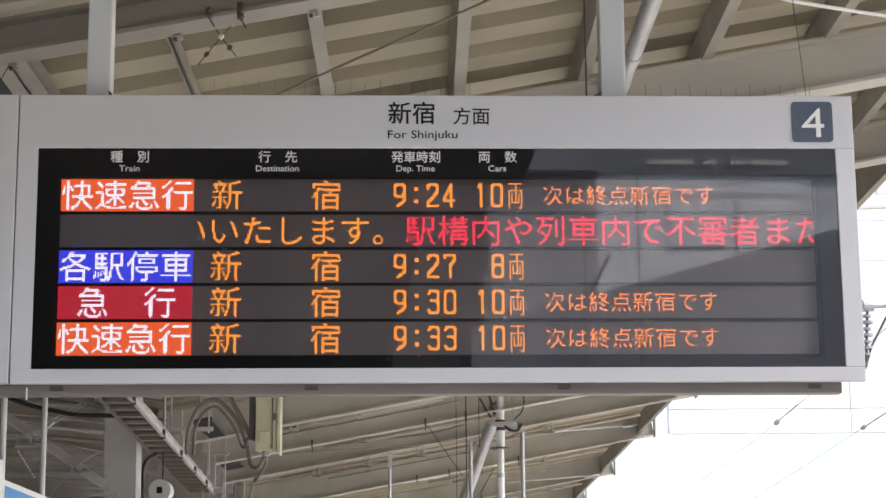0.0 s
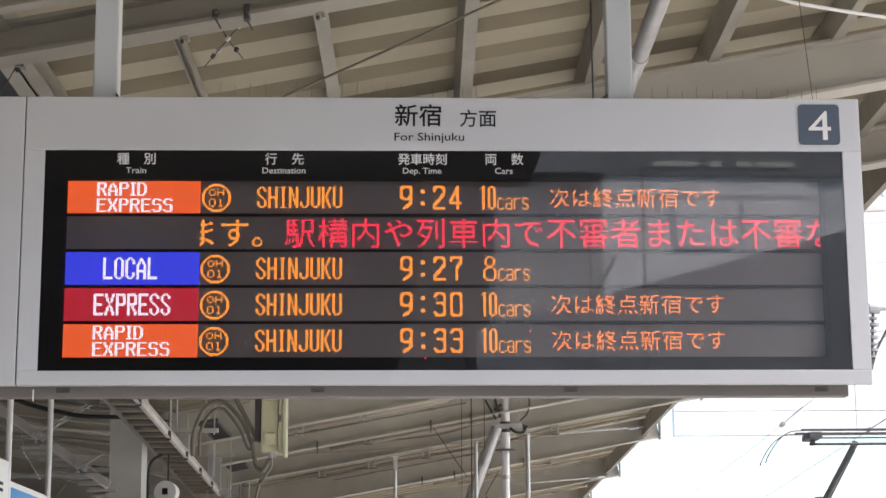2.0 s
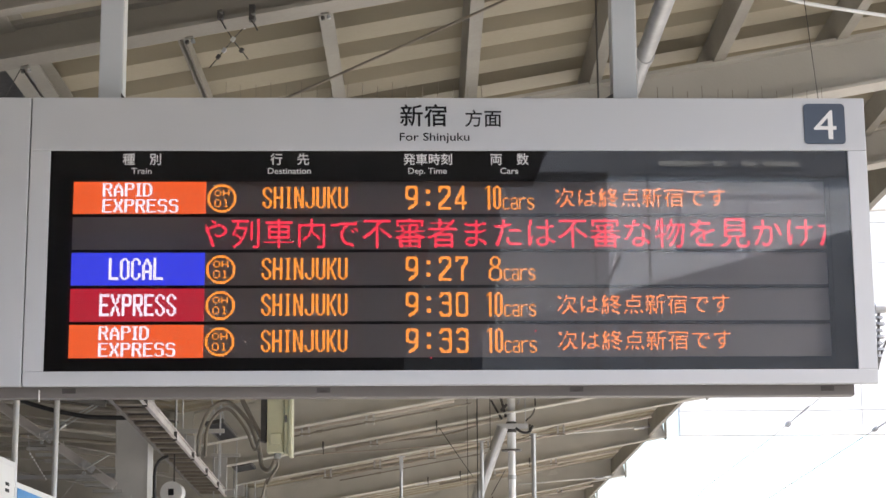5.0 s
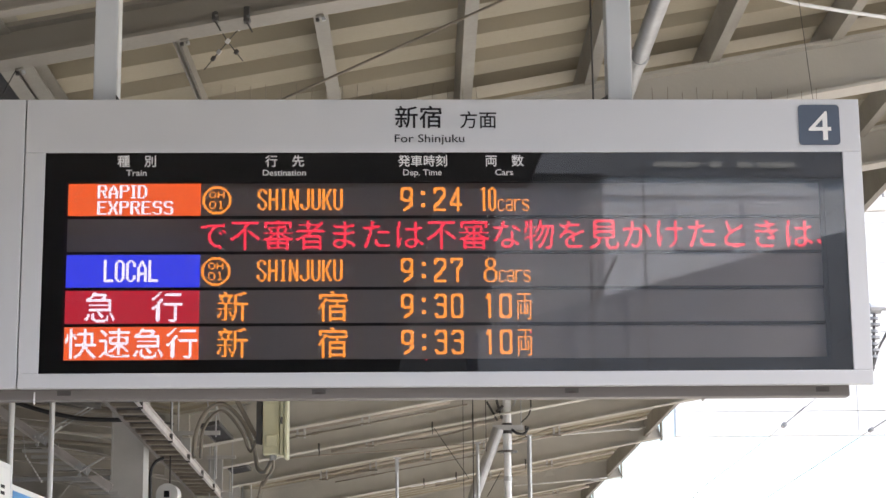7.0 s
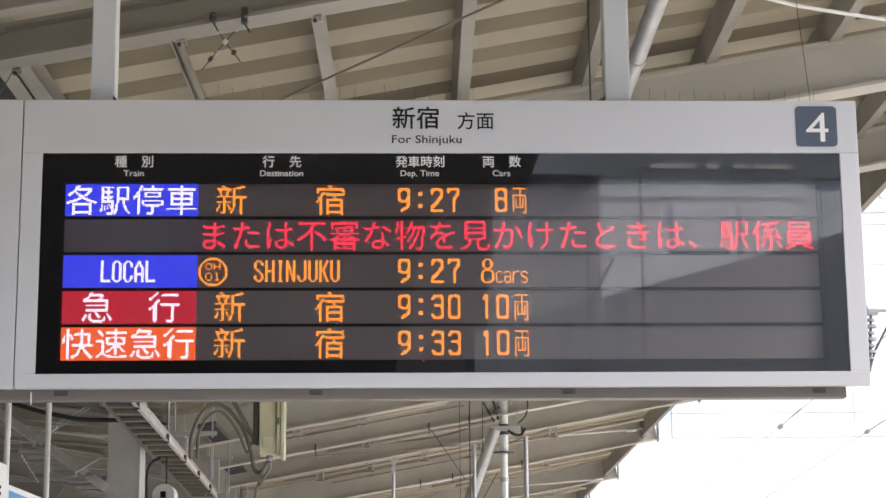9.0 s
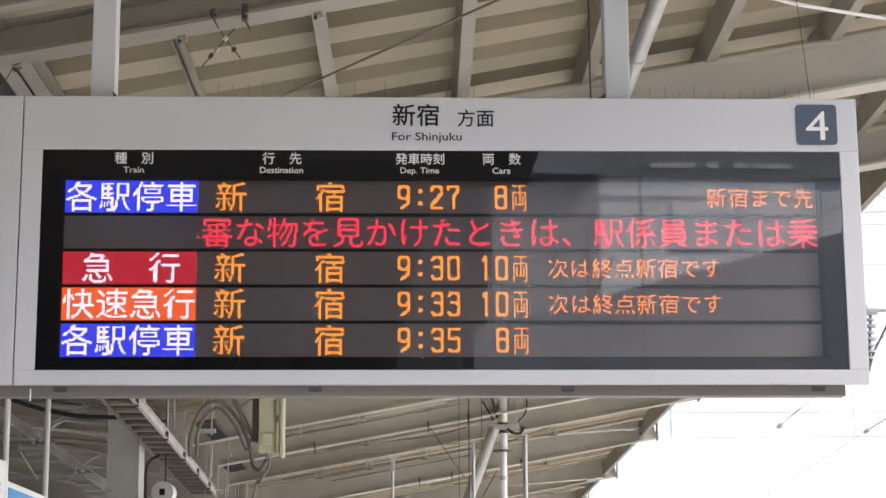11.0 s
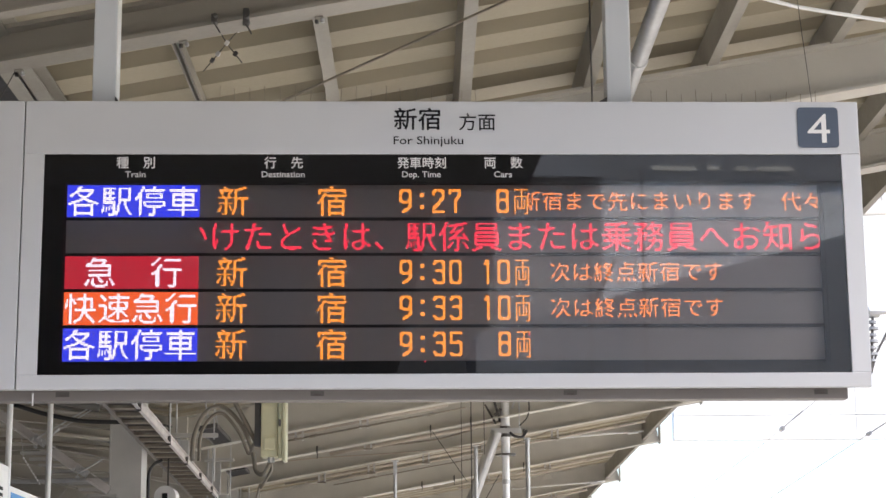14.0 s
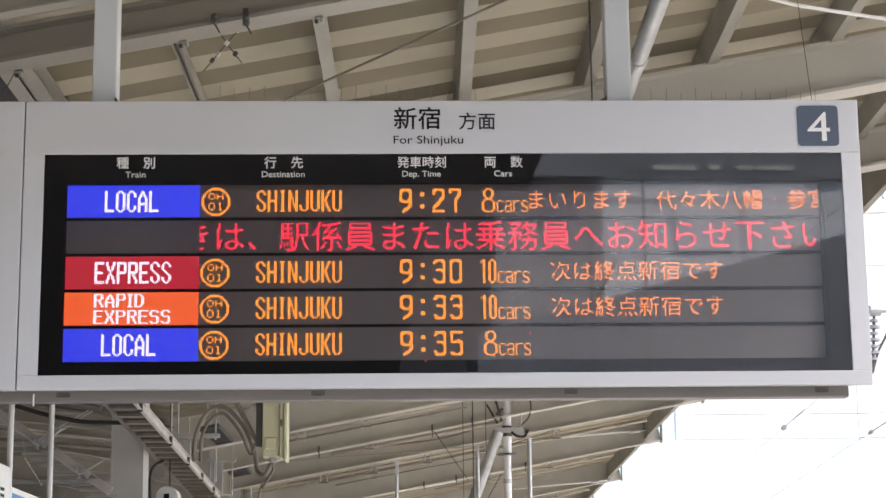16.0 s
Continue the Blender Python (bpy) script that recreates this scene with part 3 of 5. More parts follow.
# support tray under the case
bm = box(-2.7, 1.2595, 0.035, 0.085, 2.3885, 2.4215, bevel=0.003)
tray = part("support_tray", bm, TRAY, board, "dark grey channel under the case")
for x in (-1.813, -1.065, -0.318, 0.43, 1.178):
    part("slot", box(x - 0.020, x + 0.020, 0.0335, 0.0355, 2.4015, 2.4165), DARKSTEEL, tray)
    part("slot_clip", box(x - 0.010, x + 0.011, 0.0325, 0.0338, 2.402, 2.408), DARKWALL, tray)
part("cable_tie", box(-1.153, -1.149, 0.03, 0.034, 2.376, 2.412), WHITE, tray)

# ---- the lines of light-emitting dots ----
P = 0.00413
X0 = -1.0697
FACE = 0.030
ROW_Z = [2.9912 - 0.10899 * k for k in range(5)]
NX, NSPLIT = 549, 335
HALF = 12 * P


def dot_mesh(name, layers, turn, y, narrow=1.0):
    """Lit dots as small squares on the face plane y, turned about the line's axle. layers: (dots, material)."""
    verts, faces, slots = [], [], []
    h = 0.42 * P
    c, s = math.cos(turn), math.sin(turn)
    for k, (cells, _) in enumerate(layers):
        for a, b in sorted(cells):
            x, z = (a + 0.5) * P * narrow, (11.5 - b) * P
            i = len(verts)
            for dx, dz in ((-h, -h), (h, -h), (h, h), (-h, h)):
                zz = z + dz
                verts.append((x + dx, y * c - zz * s, y * s + zz * c))
            faces.append((i, i + 1, i + 2, i + 3))
            slots.append(k)
    return mesh_of(name, verts, faces, [m for _, m in layers], slots)


FIELD = {(a, b) for a in range(96) for b in range(24)}
KINDS = {"rapid": ("快速急行", LED_BG_ORANGE), "local": ("各駅停車", LED_BG_BLUE), "express": (None, LED_BG_RED)}


def station_code():
    out = set()
    for a in range(24):
        for b in range(24):
            r = math.hypot(a - 10, b - 12)
            if 8.75 < r < 10.45:
                out.add((a, b))
    small = {"O": (".###.", "#...#", "#...#", "#...#", ".###."), "H": ("#...#", "#...#", "#####", "#...#", "#...#"),
             "0": (".###.", "#...#", "#...#", "#...#", "#...#", ".###."), "1": (".##.", "..#.", "..#.", "..#.", "..#.", ".###")}
    for ch, x, y in (("O", 5, 6), ("H", 11, 6), ("0", 5, 13), ("1", 11, 13)):
        out |= {(a + x, b + y) for b, line in enumerate(small[ch]) for a, c in enumerate(line) if c == "#"}
    return out


def page_parts(kind, language, time, cars, line, turn, y):
    """The writing of one page of a line: kind of train, destination, time and number of cars."""
    jp, field = KINDS[kind]
    if language == "jp":
        if kind == "express":
            white = write("急", 13, 24) | write("行", 61, 24)
        else:
            white = write(jp, 0, 24)
        to = write("新", 108, 24) | write("宿", 180, 24)
        count = stroked(cars[-1], 312, 3, 9, 18) | (stroked(cars[0], 302, 3, 9, 18) if len(cars) > 1 else set())
        count |= stroked("両", 325, 3, 10, 19, 1)
    else:
        if kind == "rapid":
            white = spell("RAPID", 21, 10, 1, 5) | spell("EXPRESS", 21, 10, 13, 5)
        elif kind == "local":
            white = spell("LOCAL", 27, 16, 4, 7)
        else:
            white = spell("EXPRESS", 21, 16, 4, 7)
        to = {(a + 97, b) for a, b in station_code()} | spell("SHINJUKU", 137, 16, 4, 7)
        count = (shaped(("narrow 1", 18), 299, 3) | shaped(("narrow 0", 18), 305, 3) if len(cars) > 1 else shaped(("8", 18), 301, 3)) | write("cars", 312, 6, ink_y=(12, 9), pen=1)
    for name, layers in (("train_type_text", [(FIELD - white, field), (white, LED_WHITE)]), ("destination_text", [(to, LED_ORANGE)]),
                         ("time_text", [(write(time, 241, 12, ink_y=(3, 18)), LED_ORANGE)]), ("cars_text", [(count, LED_ORANGE)])):
        ob = new(name, dot_mesh(name, layers, turn, y))
        ob.parent = line


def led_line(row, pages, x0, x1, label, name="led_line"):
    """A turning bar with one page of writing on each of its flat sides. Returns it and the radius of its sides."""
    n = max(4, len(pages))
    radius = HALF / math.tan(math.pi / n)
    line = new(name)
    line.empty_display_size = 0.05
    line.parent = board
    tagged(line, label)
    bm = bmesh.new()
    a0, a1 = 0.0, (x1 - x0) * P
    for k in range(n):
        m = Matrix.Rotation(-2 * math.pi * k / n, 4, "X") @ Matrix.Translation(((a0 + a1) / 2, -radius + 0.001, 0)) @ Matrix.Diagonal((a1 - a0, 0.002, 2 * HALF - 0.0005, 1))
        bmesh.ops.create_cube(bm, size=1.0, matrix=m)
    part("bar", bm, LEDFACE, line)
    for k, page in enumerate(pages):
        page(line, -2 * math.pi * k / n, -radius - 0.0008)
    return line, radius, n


def page(kind, language, time, cars):
    return lambda line, turn, y: page_parts(kind, language, time, cars, line, turn, y)


def blank(line, turn, y):
    pass


def note(line, turn, y):
    cells = write("次は終点新宿です", 350 - NSPLIT, 16, 16, cover=0.47)
    ob = new("note_text", dot_mesh("note_text", [(cells, LED_AMBER)], turn, y))
    ob.parent = line


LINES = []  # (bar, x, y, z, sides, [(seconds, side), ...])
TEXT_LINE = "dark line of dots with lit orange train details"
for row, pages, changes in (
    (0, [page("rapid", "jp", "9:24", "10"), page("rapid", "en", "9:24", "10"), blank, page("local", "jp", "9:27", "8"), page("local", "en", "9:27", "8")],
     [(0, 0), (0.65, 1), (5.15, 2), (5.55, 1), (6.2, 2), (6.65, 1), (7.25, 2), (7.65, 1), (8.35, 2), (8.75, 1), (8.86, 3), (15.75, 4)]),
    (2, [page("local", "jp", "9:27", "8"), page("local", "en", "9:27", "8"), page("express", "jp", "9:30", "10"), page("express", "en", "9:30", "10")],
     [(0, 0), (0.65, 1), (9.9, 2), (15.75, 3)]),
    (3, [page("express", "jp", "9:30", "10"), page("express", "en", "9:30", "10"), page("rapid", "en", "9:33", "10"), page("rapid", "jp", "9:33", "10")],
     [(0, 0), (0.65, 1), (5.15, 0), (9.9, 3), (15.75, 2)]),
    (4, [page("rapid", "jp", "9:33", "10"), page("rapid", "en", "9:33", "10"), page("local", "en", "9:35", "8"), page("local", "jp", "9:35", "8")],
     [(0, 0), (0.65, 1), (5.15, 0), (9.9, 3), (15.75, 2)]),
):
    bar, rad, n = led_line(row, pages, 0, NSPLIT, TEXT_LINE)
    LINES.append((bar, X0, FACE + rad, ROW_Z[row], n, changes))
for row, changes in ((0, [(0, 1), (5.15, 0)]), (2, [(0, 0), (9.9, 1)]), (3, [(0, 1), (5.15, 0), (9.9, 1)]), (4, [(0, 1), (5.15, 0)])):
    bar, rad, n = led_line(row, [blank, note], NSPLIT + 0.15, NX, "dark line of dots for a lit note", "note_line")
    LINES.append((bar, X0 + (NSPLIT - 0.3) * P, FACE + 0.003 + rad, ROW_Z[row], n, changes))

# second line: running message
z = ROW_Z[1]
part("message_face", box(X0 + 95.8 * P, X0 + (NX + 4) * P, FACE + 0.003, FACE + 0.006, z - HALF, z + HALF), LEDFACE, board)
part("blank_cell", box(X0, X0 + 96.0 * P, FACE, FACE + 0.002, z - HALF, z + HALF), LEDFACE, board)
part("end_mask", box(X0 + (NX - 0.5) * P, 1.26, FACE - 0.003, FACE + 0.001, OB - 0.01, OT + 0.01), BLACK, board)

for k in range(4):
    zm = (ROW_Z[k] + ROW_Z[k + 1]) / 2
    part("divider", box(X0, X0 + NX * P, FACE - 0.0006, FACE + 0.02, zm - 0.0046, zm + 0.0046), BLACK, board)
part("divider", box(X0, X0 + NX * P, FACE - 0.0006, FACE + 0.02, ROW_Z[0] + HALF + 0.0004, OT + 0.008), BLACK, board)
part("divider", box(X0, X0 + NX * P, FACE - 0.0006, FACE + 0.02, ROW_Z[4] - HALF - 0.012, ROW_Z[4] - HALF - 0.0004), BLACK, board)

for x, z in ((0.3117, 2.5835), (0.0002, 2.5027)):
    part("stuck_dot", box(x - 0.0022, x + 0.0022, 0.0275, 0.0285, z - 0.0022, z + 0.0022), LED_RED, board, "single red dot that stays lit")

RUN_SPEED = 46.07   # dots a second
RUN_CELL = 23.75   # width of a running character
MESSAGE = [("いいたします。", LED_ORANGE), ("駅構内や列車内で不審者または不審な物を見かけたときは、駅係員または乗務員へお知らせ下さい。", LED_RED)]
RUNNERS = []  # (character, start column at 0 s, first column, last column, row)


def runner(ch, cell, h, material, start, row, last):
    cells = write(ch, 0, cell, h, cover=0.42 if h == 24 else 0.36)
    if not cells:
        return
    ob = new("running_character", dot_mesh("running_character", [(cells, material)], 0.0, 0.0, RUN_CELL / 24 if h == 24 else 1.0))
    ob.parent = board
    RUNNERS.append((ob, start, last, row))


column_at = 248.8 - 7 * RUN_CELL
for text, material in MESSAGE:
    for ch in text:
        runner(ch, 24, 24, material, column_at, 1, 70)
        column_at += RUN_CELL
column_at = 398.0 + RUN_SPEED * 12.5
for ch in "新宿まで先にまいります　代々木八幡・参宮橋・南新宿":
    runner(ch, 16, 16, LED_AMBER, column_at, 0, NSPLIT - 20)
    column_at += 16


def neighbour_board():
    g = empty("neighbour_board", SIGN, "pale grey metal sign case hung beside the departure board", "sign case")
    l, r = -2.65, L - 0.0035
    wl, wr, wb, wt = -2.45, -1.332, 2.79, 2.965
    part("front", box(l, wl, 0, 0.03, B, T, bevel=0.002), CASE, g)
    part("front", box(wr, r, 0, 0.03, B, T, bevel=0.003), CASE, g)
    part("front", box(wl, wr, 0, 0.03, wt, T, bevel=0.002), CASE, g)
    part("front", box(wl, wr, 0, 0.03, B, wb, bevel=0.002), CASE, g)
    part("dark_window", box(wl, wr, 0.012, 0.02, wb, wt), BLACK, g)
    part("case", box(l, r, 0.031, 0.12, B + 0.03, T - 0.002), CASE, g)
    return g


neighbour_board()


def sign_post(u0, u1, y):
    g = empty("sign_post", SIGN, "pale grey square steel post that the board hangs from", "post", "posts of the board")
    top = 3.98 + 0.18 * u0
    part("tube", box(u0, u1, y, y + 0.075, T - 0.002, top, bevel=0.005), POST, g)
    # added white skin: the skylight on the post's right side, as colour
    part("side_plate", box(u1, u1 + 0.003, y + 0.002, y + 0.073, T + 0.007, top), WHITE, g, "sky-lit side face, its brightness put in as white")
    part("foot_plate", box(u0 - 0.04, u1 + 0.04, y - 0.02, y + 0.095, T - 0.002, T + 0.006), GALV, g)
    return g


post_a = sign_post(-1.0145, -0.944, 0.09)
post_b = sign_post(0.569, 0.644, 0.09)


def gusset(g, x0, x1, y):
    bm = bmesh.new()
    z = T + 0.006
    a = [bm.verts.new(q) for q in ((x0, y, z), (x1, y, z), (x1, y, z + 0.034))]
    b = [bm.verts.new((v.co.x, y + 0.01, v.co.z)) for v in a]
    for f in ((a[0], a[1], a[2]), (b[2], b[1], b[0]), (a[0], b[0], b[1], a[1]), (a[1], b[1], b[2], a[2]), (a[2], b[2], b[0], a[0])):
        bm.faces.new(f)
    part("gusset", bm, DARKSTEEL, g)


gusset(post_a, -0.918, -0.944, 0.085)
gusset(post_b, 0.515, 0.569, 0.085)
bm = add_bar(bmesh.new(), channel(0.06, 0.08, 0.006), (-1.9, 5.75, soffit(-1.9) - 0.082), (1.9, 5.75, soffit(1.9) - 0.082))
thing("hanger_beam", bm, STEEL, "beige steel channel that carries the posts of the board", "beam")


# ---- moving train with its current collector ----
def pantograph(parent):
    """Single-arm current collector: contact strips on a bow with curved horns, a jointed arm and a base. Its head is at the origin."""
    part_of = lambda n, bm: part(n, bm, DARKSTEEL, parent)
    for y in (-0.17, 0.17):
        part_of("contact_strip", box(-0.57, 0.57, y - 0.018, y + 0.018, -0.022, 0.0, bevel=0.005))
        part_of("strip_carrier", add_tube(bmesh.new(), [(-0.5, y, -0.055), (0.5, y, -0.055)], 0.009, 6))
        for s in (-1, 1):
            pts = curve_points([(s * 0.55, y, -0.02), (s * 0.68, y, -0.03), (s * 0.80, y, -0.11), (s * 0.90, y, -0.25), (s * 0.94, y, -0.34)], 5)
            part_of("horn", add_tube(bmesh.new(), pts, 0.0055, 6))
    for x in (-0.43, 0.43):
        part_of("spring_box", box(x - 0.07, x + 0.07, -0.19, 0.19, -0.095, -0.03, bevel=0.015))
        part_of("bracket", box(x - 0.02, x + 0.02, -0.03, 0.03, -0.15, -0.09, bevel=0.006))
    part_of("cross_tube", add_tube(bmesh.new(), [(-0.46, 0, -0.135), (0.46, 0, -0.135)], 0.014, 8))
    part_of("upper_arm", add_tube(bmesh.new(), [(0, 0, -0.13), (0.0, 1.75, -0.62)], 0.034, 8))
    part_of("guide_rod", add_tube(bmesh.new(), [(0.0, 0.05, -0.20), (0.0, 1.7, -0.69)], 0.008, 6))
    part_of("knee", box(-0.09, 0.09, 1.64, 1.86, -0.71, -0.53, bevel=0.03))
    part_of("lower_arm", add_tube(bmesh.new(), [(0.0, 1.75, -0.66), (0.0, 0.2, -1.05)], 0.05, 8))
    part_of("base_frame", box(-0.6, 0.6, -0.5, 0.6, -1.10, -1.0, bevel=0.01))
    for x in (-0.5, 0.5):
        for y in (-0.4, 0.5):
            part("insulator", add_tube(bmesh.new(), [(x, y, -1.22), (x, y, -1.09)], 0.05, 10), PORCELAIN, parent)


train = empty("train_car", pose(4.7, 40, 0), "steel train car with a raised dark current collector on its roof", "train")
head = new("pantograph")
head.parent = train
head.location = (0, 0, 3.80)
tagged(head, "dark raised current collector with curved horns")
pantograph(head)
part("car_body", box(-1.4, 1.4, -3.0, 5.0, 0.0, 2.58, bevel=0.25), TRAINSKIN, train)
part("underframe", box(-1.2, 1.2, -2.8, 4.8, -0.85, 0.0, bevel=0.03), DARKSTEEL, train)
for y in (-2.0, 4.0):
    part("wheelset", add_tube(bmesh.new(), [(-0.6, y, -0.56), (0.6, y, -0.56)], 0.41, 20), RUST, train)


# ---- beyond the track ----
def overbridge():
    g = empty("station_building", pose(0, 46, 0), "white panelled station building above the tracks", "building")
    xs = [6.0, 10.4, 13.9, 17.9, 21.9]
    zs = [6.68, 7.27, 9.2, 10.9, 11.9, 13.5]
    for i in range(len(xs) - 1):
        for j in range(len(zs) - 1):
            part("wall_panel", box(xs[i] + 0.004, xs[i + 1] - 0.004, 0.0, 0.12, zs[j] + 0.005, zs[j + 1] - 0.005, bevel=0.01), WHITE, g)
    part("core", box(6.0, 24.6, 0.1, 0.35, 6.7, 13.5), WHITE, g)
    part("core", box(2.6, 6.0, 0.1, 0.35, 9.6, 13.5), WHITE, g)
    for x in (3.0, 24.0):
        part("pier", box(x - 0.3, x + 0.3, 0.12, 0.34, -1.12, 9.61 if x < 5 else 6.71), WHITE, g)
    return g


overbridge()


# ---- fittings under the roof near the board ----
def line_thing(name, pts, r, material, label, category, n=8, group=""):
    return thing(name, add_tube(bmesh.new(), pts, r, n), material, label, category, group, smooth=True)


line_thing("hanging_rod", [(0.611, 6.7, 4.20), (0.614, 6.7, 3.30)], 0.0035, DARKSTEEL, "thin dark steel rod hanging beside the post", "rod")
line_thing("hanging_wire", [(1.345, 6.7, 4.36), (1.425, 6.7, 3.45)], 0.0013, DARKSTEEL, "thin dark wire hanging from the roof", "wire")
line_thing("tie_rod", [(-0.80, 7.35, 3.70), (-0.536, 7.2, 3.777), (0.274, 6.6, 3.953), (0.45, 6.47, 3.99)], 0.0055, HOSE, "thin grey diagonal tie rod under the roof", "rod")
line_thing("white_cable", curve_points([(1.0, 6.6, 4.035), (1.344, 6.9, 4.061), (1.482, 7.0, 4.068), (1.856, 7.3, 4.119), (2.3, 7.7, 4.20)]), 0.008, WHITE, "white cable along the roof steel", "cable")
pts = [(0.895, 3.2, 4.035), (0.883, 7.50, 4.035), (0.881, 7.56, 4.032), (0.876, 7.62, 4.022), (0.862, 7.90, 3.985), (0.858, 7.97, 3.95), (0.858, 7.98, 3.4)]
drain = line_thing("drain_pipe", pts, 0.036, GALV, "silver drain pipe under the roof with a socket and an elbow", "pipe", 16)
for y, r in ((4.5, 0.040), (7.53, 0.041), (7.57, 0.038)):
    part("collar", add_tube(bmesh.new(), [(0.883, y - 0.018, 4.035), (0.882, y + 0.018, 4.033)], r, 16), GALV, drain)


def beam_clamp(x, y, z, tall):
    g = empty("beam_clamp", pose(x, y, z), "small dark steel clamp on the girder's flange", "clamp", "clamps on the girder")
    part("jaw", box(-0.010, 0.010, -0.02, 0.012, -0.008, tall, bevel=0.003), DARKSTEEL, g)
    part("bolt", add_tube(bmesh.new(), [(0.005, -0.045, 0.01), (0.005, 0.03, 0.01)], 0.006, 8), DARKSTEEL, g)
    part("hook", add_tube(bmesh.new(), curve_points([(0, -0.02, -0.01), (0.012, -0.02, -0.03), (0.02, -0.02, -0.045)], 4), 0.003, 6), DARKSTEEL, g)


beam_clamp(-0.688, 6.05, 3.705, 0.022)
beam_clamp(-0.584, 6.05, 3.700, 0.046)
WIRE_A = [(-0.592, 6.06, 3.700), (-0.634, 6.3, 3.759), (-0.673, 6.3, 3.712), (-0.720, 6.3, 3.652), (-0.752, 6.3, 3.612)]
WIRE_B = [(-0.684, 6.06, 3.695), (-0.706, 6.3, 3.767), (-0.673, 6.305, 3.712), (-0.643, 6.3, 3.672), (-0.620, 6.3, 3.641)]
for pts in (WIRE_A, WIRE_B):
    line_thing("lead_wire", curve_points(pts, 5), 0.0019, DARKSTEEL, "thin loose wire below the girder", "wire", 6, "loose wires")
for x, z, paint in ((-0.634, 3.759, WHITE), (-0.673, 3.712, WHITE), (-0.703, 3.673, GALV), (-0.722, 3.650, DARKSTEEL), (-0.643, 3.673, DARKSTEEL)):
    thing("insulator_bead", box(-0.007, 0.007, -0.006, 0.006, -0.009, 0.009, bevel=0.003), paint, "small bead on a loose wire", "bead", "beads on the wire", at=pose(x, 6.298, z, 0, 35, 0))
line_thing("lead_wire", [(-1.372, 6.20, 3.585), (-1.455, 6.35, 3.53)], 0.002, DARKSTEEL, "thin loose wire below the girder", "wire", 6, "loose wires")


def purlin_cleat(x):
    """A small bolted plate under the girder's flange at the end of a purlin."""
    z = soffit(x, 3.82)
    g = empty("purlin_cleat", pose(x, 6.13, z, 0, -10.2, 0), "small bolted steel plate where a purlin meets the girder", "cleat", "purlin cleats")
    part("plate", box(-0.014, 0.014, 0.02, 0.050, -0.006, -0.0005, bevel=0.002), PURLIN_PAINT, g)
    for dx in (-0.013, 0.013):
        part("bolt", add_tube(bmesh.new(), [(dx * 0.8, 0.035, -0.02), (dx * 0.8, 0.035, -0.008)], 0.0065, 8), DARKSTEEL if dx < 0 else GALV, g)


for x in (-1.352, -0.805, -0.350):
    purlin_cleat(x)

# bird spikes along the top of the board
def bird_spikes(x0, x1, step, high):
    bm = box(x0 - 0.01, x1 + 0.01, 0.034, 0.044, T - 0.002, T + 0.003)
    x = x0
    while x < x1:
        k = random.uniform(0.75, 1.15)
        add_tube(bm, [(x, 0.039, T), (x + random.uniform(-0.004, 0.004), 0.039, T + high * k)], 0.0009, 4)
        x += step
    ob = thing("bird_spikes", bm, HOSE, "strip of thin wire bird spikes on the board's top", "bird spikes", "bird spikes on the board")
    ob.matrix_basis = SIGN


bird_spikes(-0.62, 0.20, 0.046, 0.055)
bird_spikes(0.70, 1.24, 0.046, 0.045)


# ---- fittings seen below the board ----
def cable_ladder():
    a0, a1 = Vector((-1.6, 10.3, 3.017)), Vector((-1.91, 17.8, 3.065))
    b0, b1 = Vector((-1.767, 10.3, 3.018)), Vector((-2.134, 17.8, 3.066))
    g = empty("cable_ladder", pose(0, 0, 0), "grey steel cable ladder hung under the roof", "cable ladder")
    sec = channel(0.022, 0.06, 0.004)
    part("side_rail", add_bar(bmesh.new(), sec, a0, a1), RAIL, g)
    part("side_rail", add_bar(bmesh.new(), sec, b0, b1), TRAY, g)
    n = 21
    for k in range(n):
        t = (k + 0.5) / n
        part("rung", add_bar(bmesh.new(), rect(0.075, 0.02), b0.lerp(b1, t) + Vector((0, 0, 0.012)), a0.lerp(a1, t) + Vector((0, 0, 0.012))), HOSE, g)
    # dark sheet over the rungs: the shadow in their gaps, as colour
    bm = bmesh.new()
    v = [bm.verts.new(p + Vector((0, 0, h))) for h in (0.036, 0.039) for p in (a0, a1, b1, b0)]
    for f in ((0, 1, 2, 3), (7, 6, 5, 4), (0, 4, 5, 1), (1, 5, 6, 2), (2, 6, 7, 3), (3, 7, 4, 0)):
        bm.faces.new([v[k] for k in f])
    part("tray_sheet", bm, DARKWALL, g)
    for k, t in enumerate((0.06, 0.31, 0.50, 0.68, 0.86)):
        p = a0.lerp(a1, t) + Vector((0.016, 0, 0))
        if k in (1, 4):
            part("hanger_rod", add_tube(bmesh.new(), [p, p + Vector((0, 0, 0.75))], 0.006, 6), GALV, g)
        part("clip", box(p.x - 0.020, p.x + 0.008, p.y - 0.012, p.y + 0.012, p.z - 0.010, p.z + 0.05, bevel=0.003), DARKSTEEL, g)
    for k, (dx, r) in enumerate(((0.03, 0.014), (0.07, 0.018), (0.11, 0.012))):
        pts = [a0.lerp(a1, t) + Vector((-dx + 0.006 * math.sin(9 * t + k), 0, 0.042 + r)) for t in [i / 20 for i in range(21)]]
        part("cable", add_tube(bmesh.new(), pts, r, 6), CABLE, g)


cable_ladder()


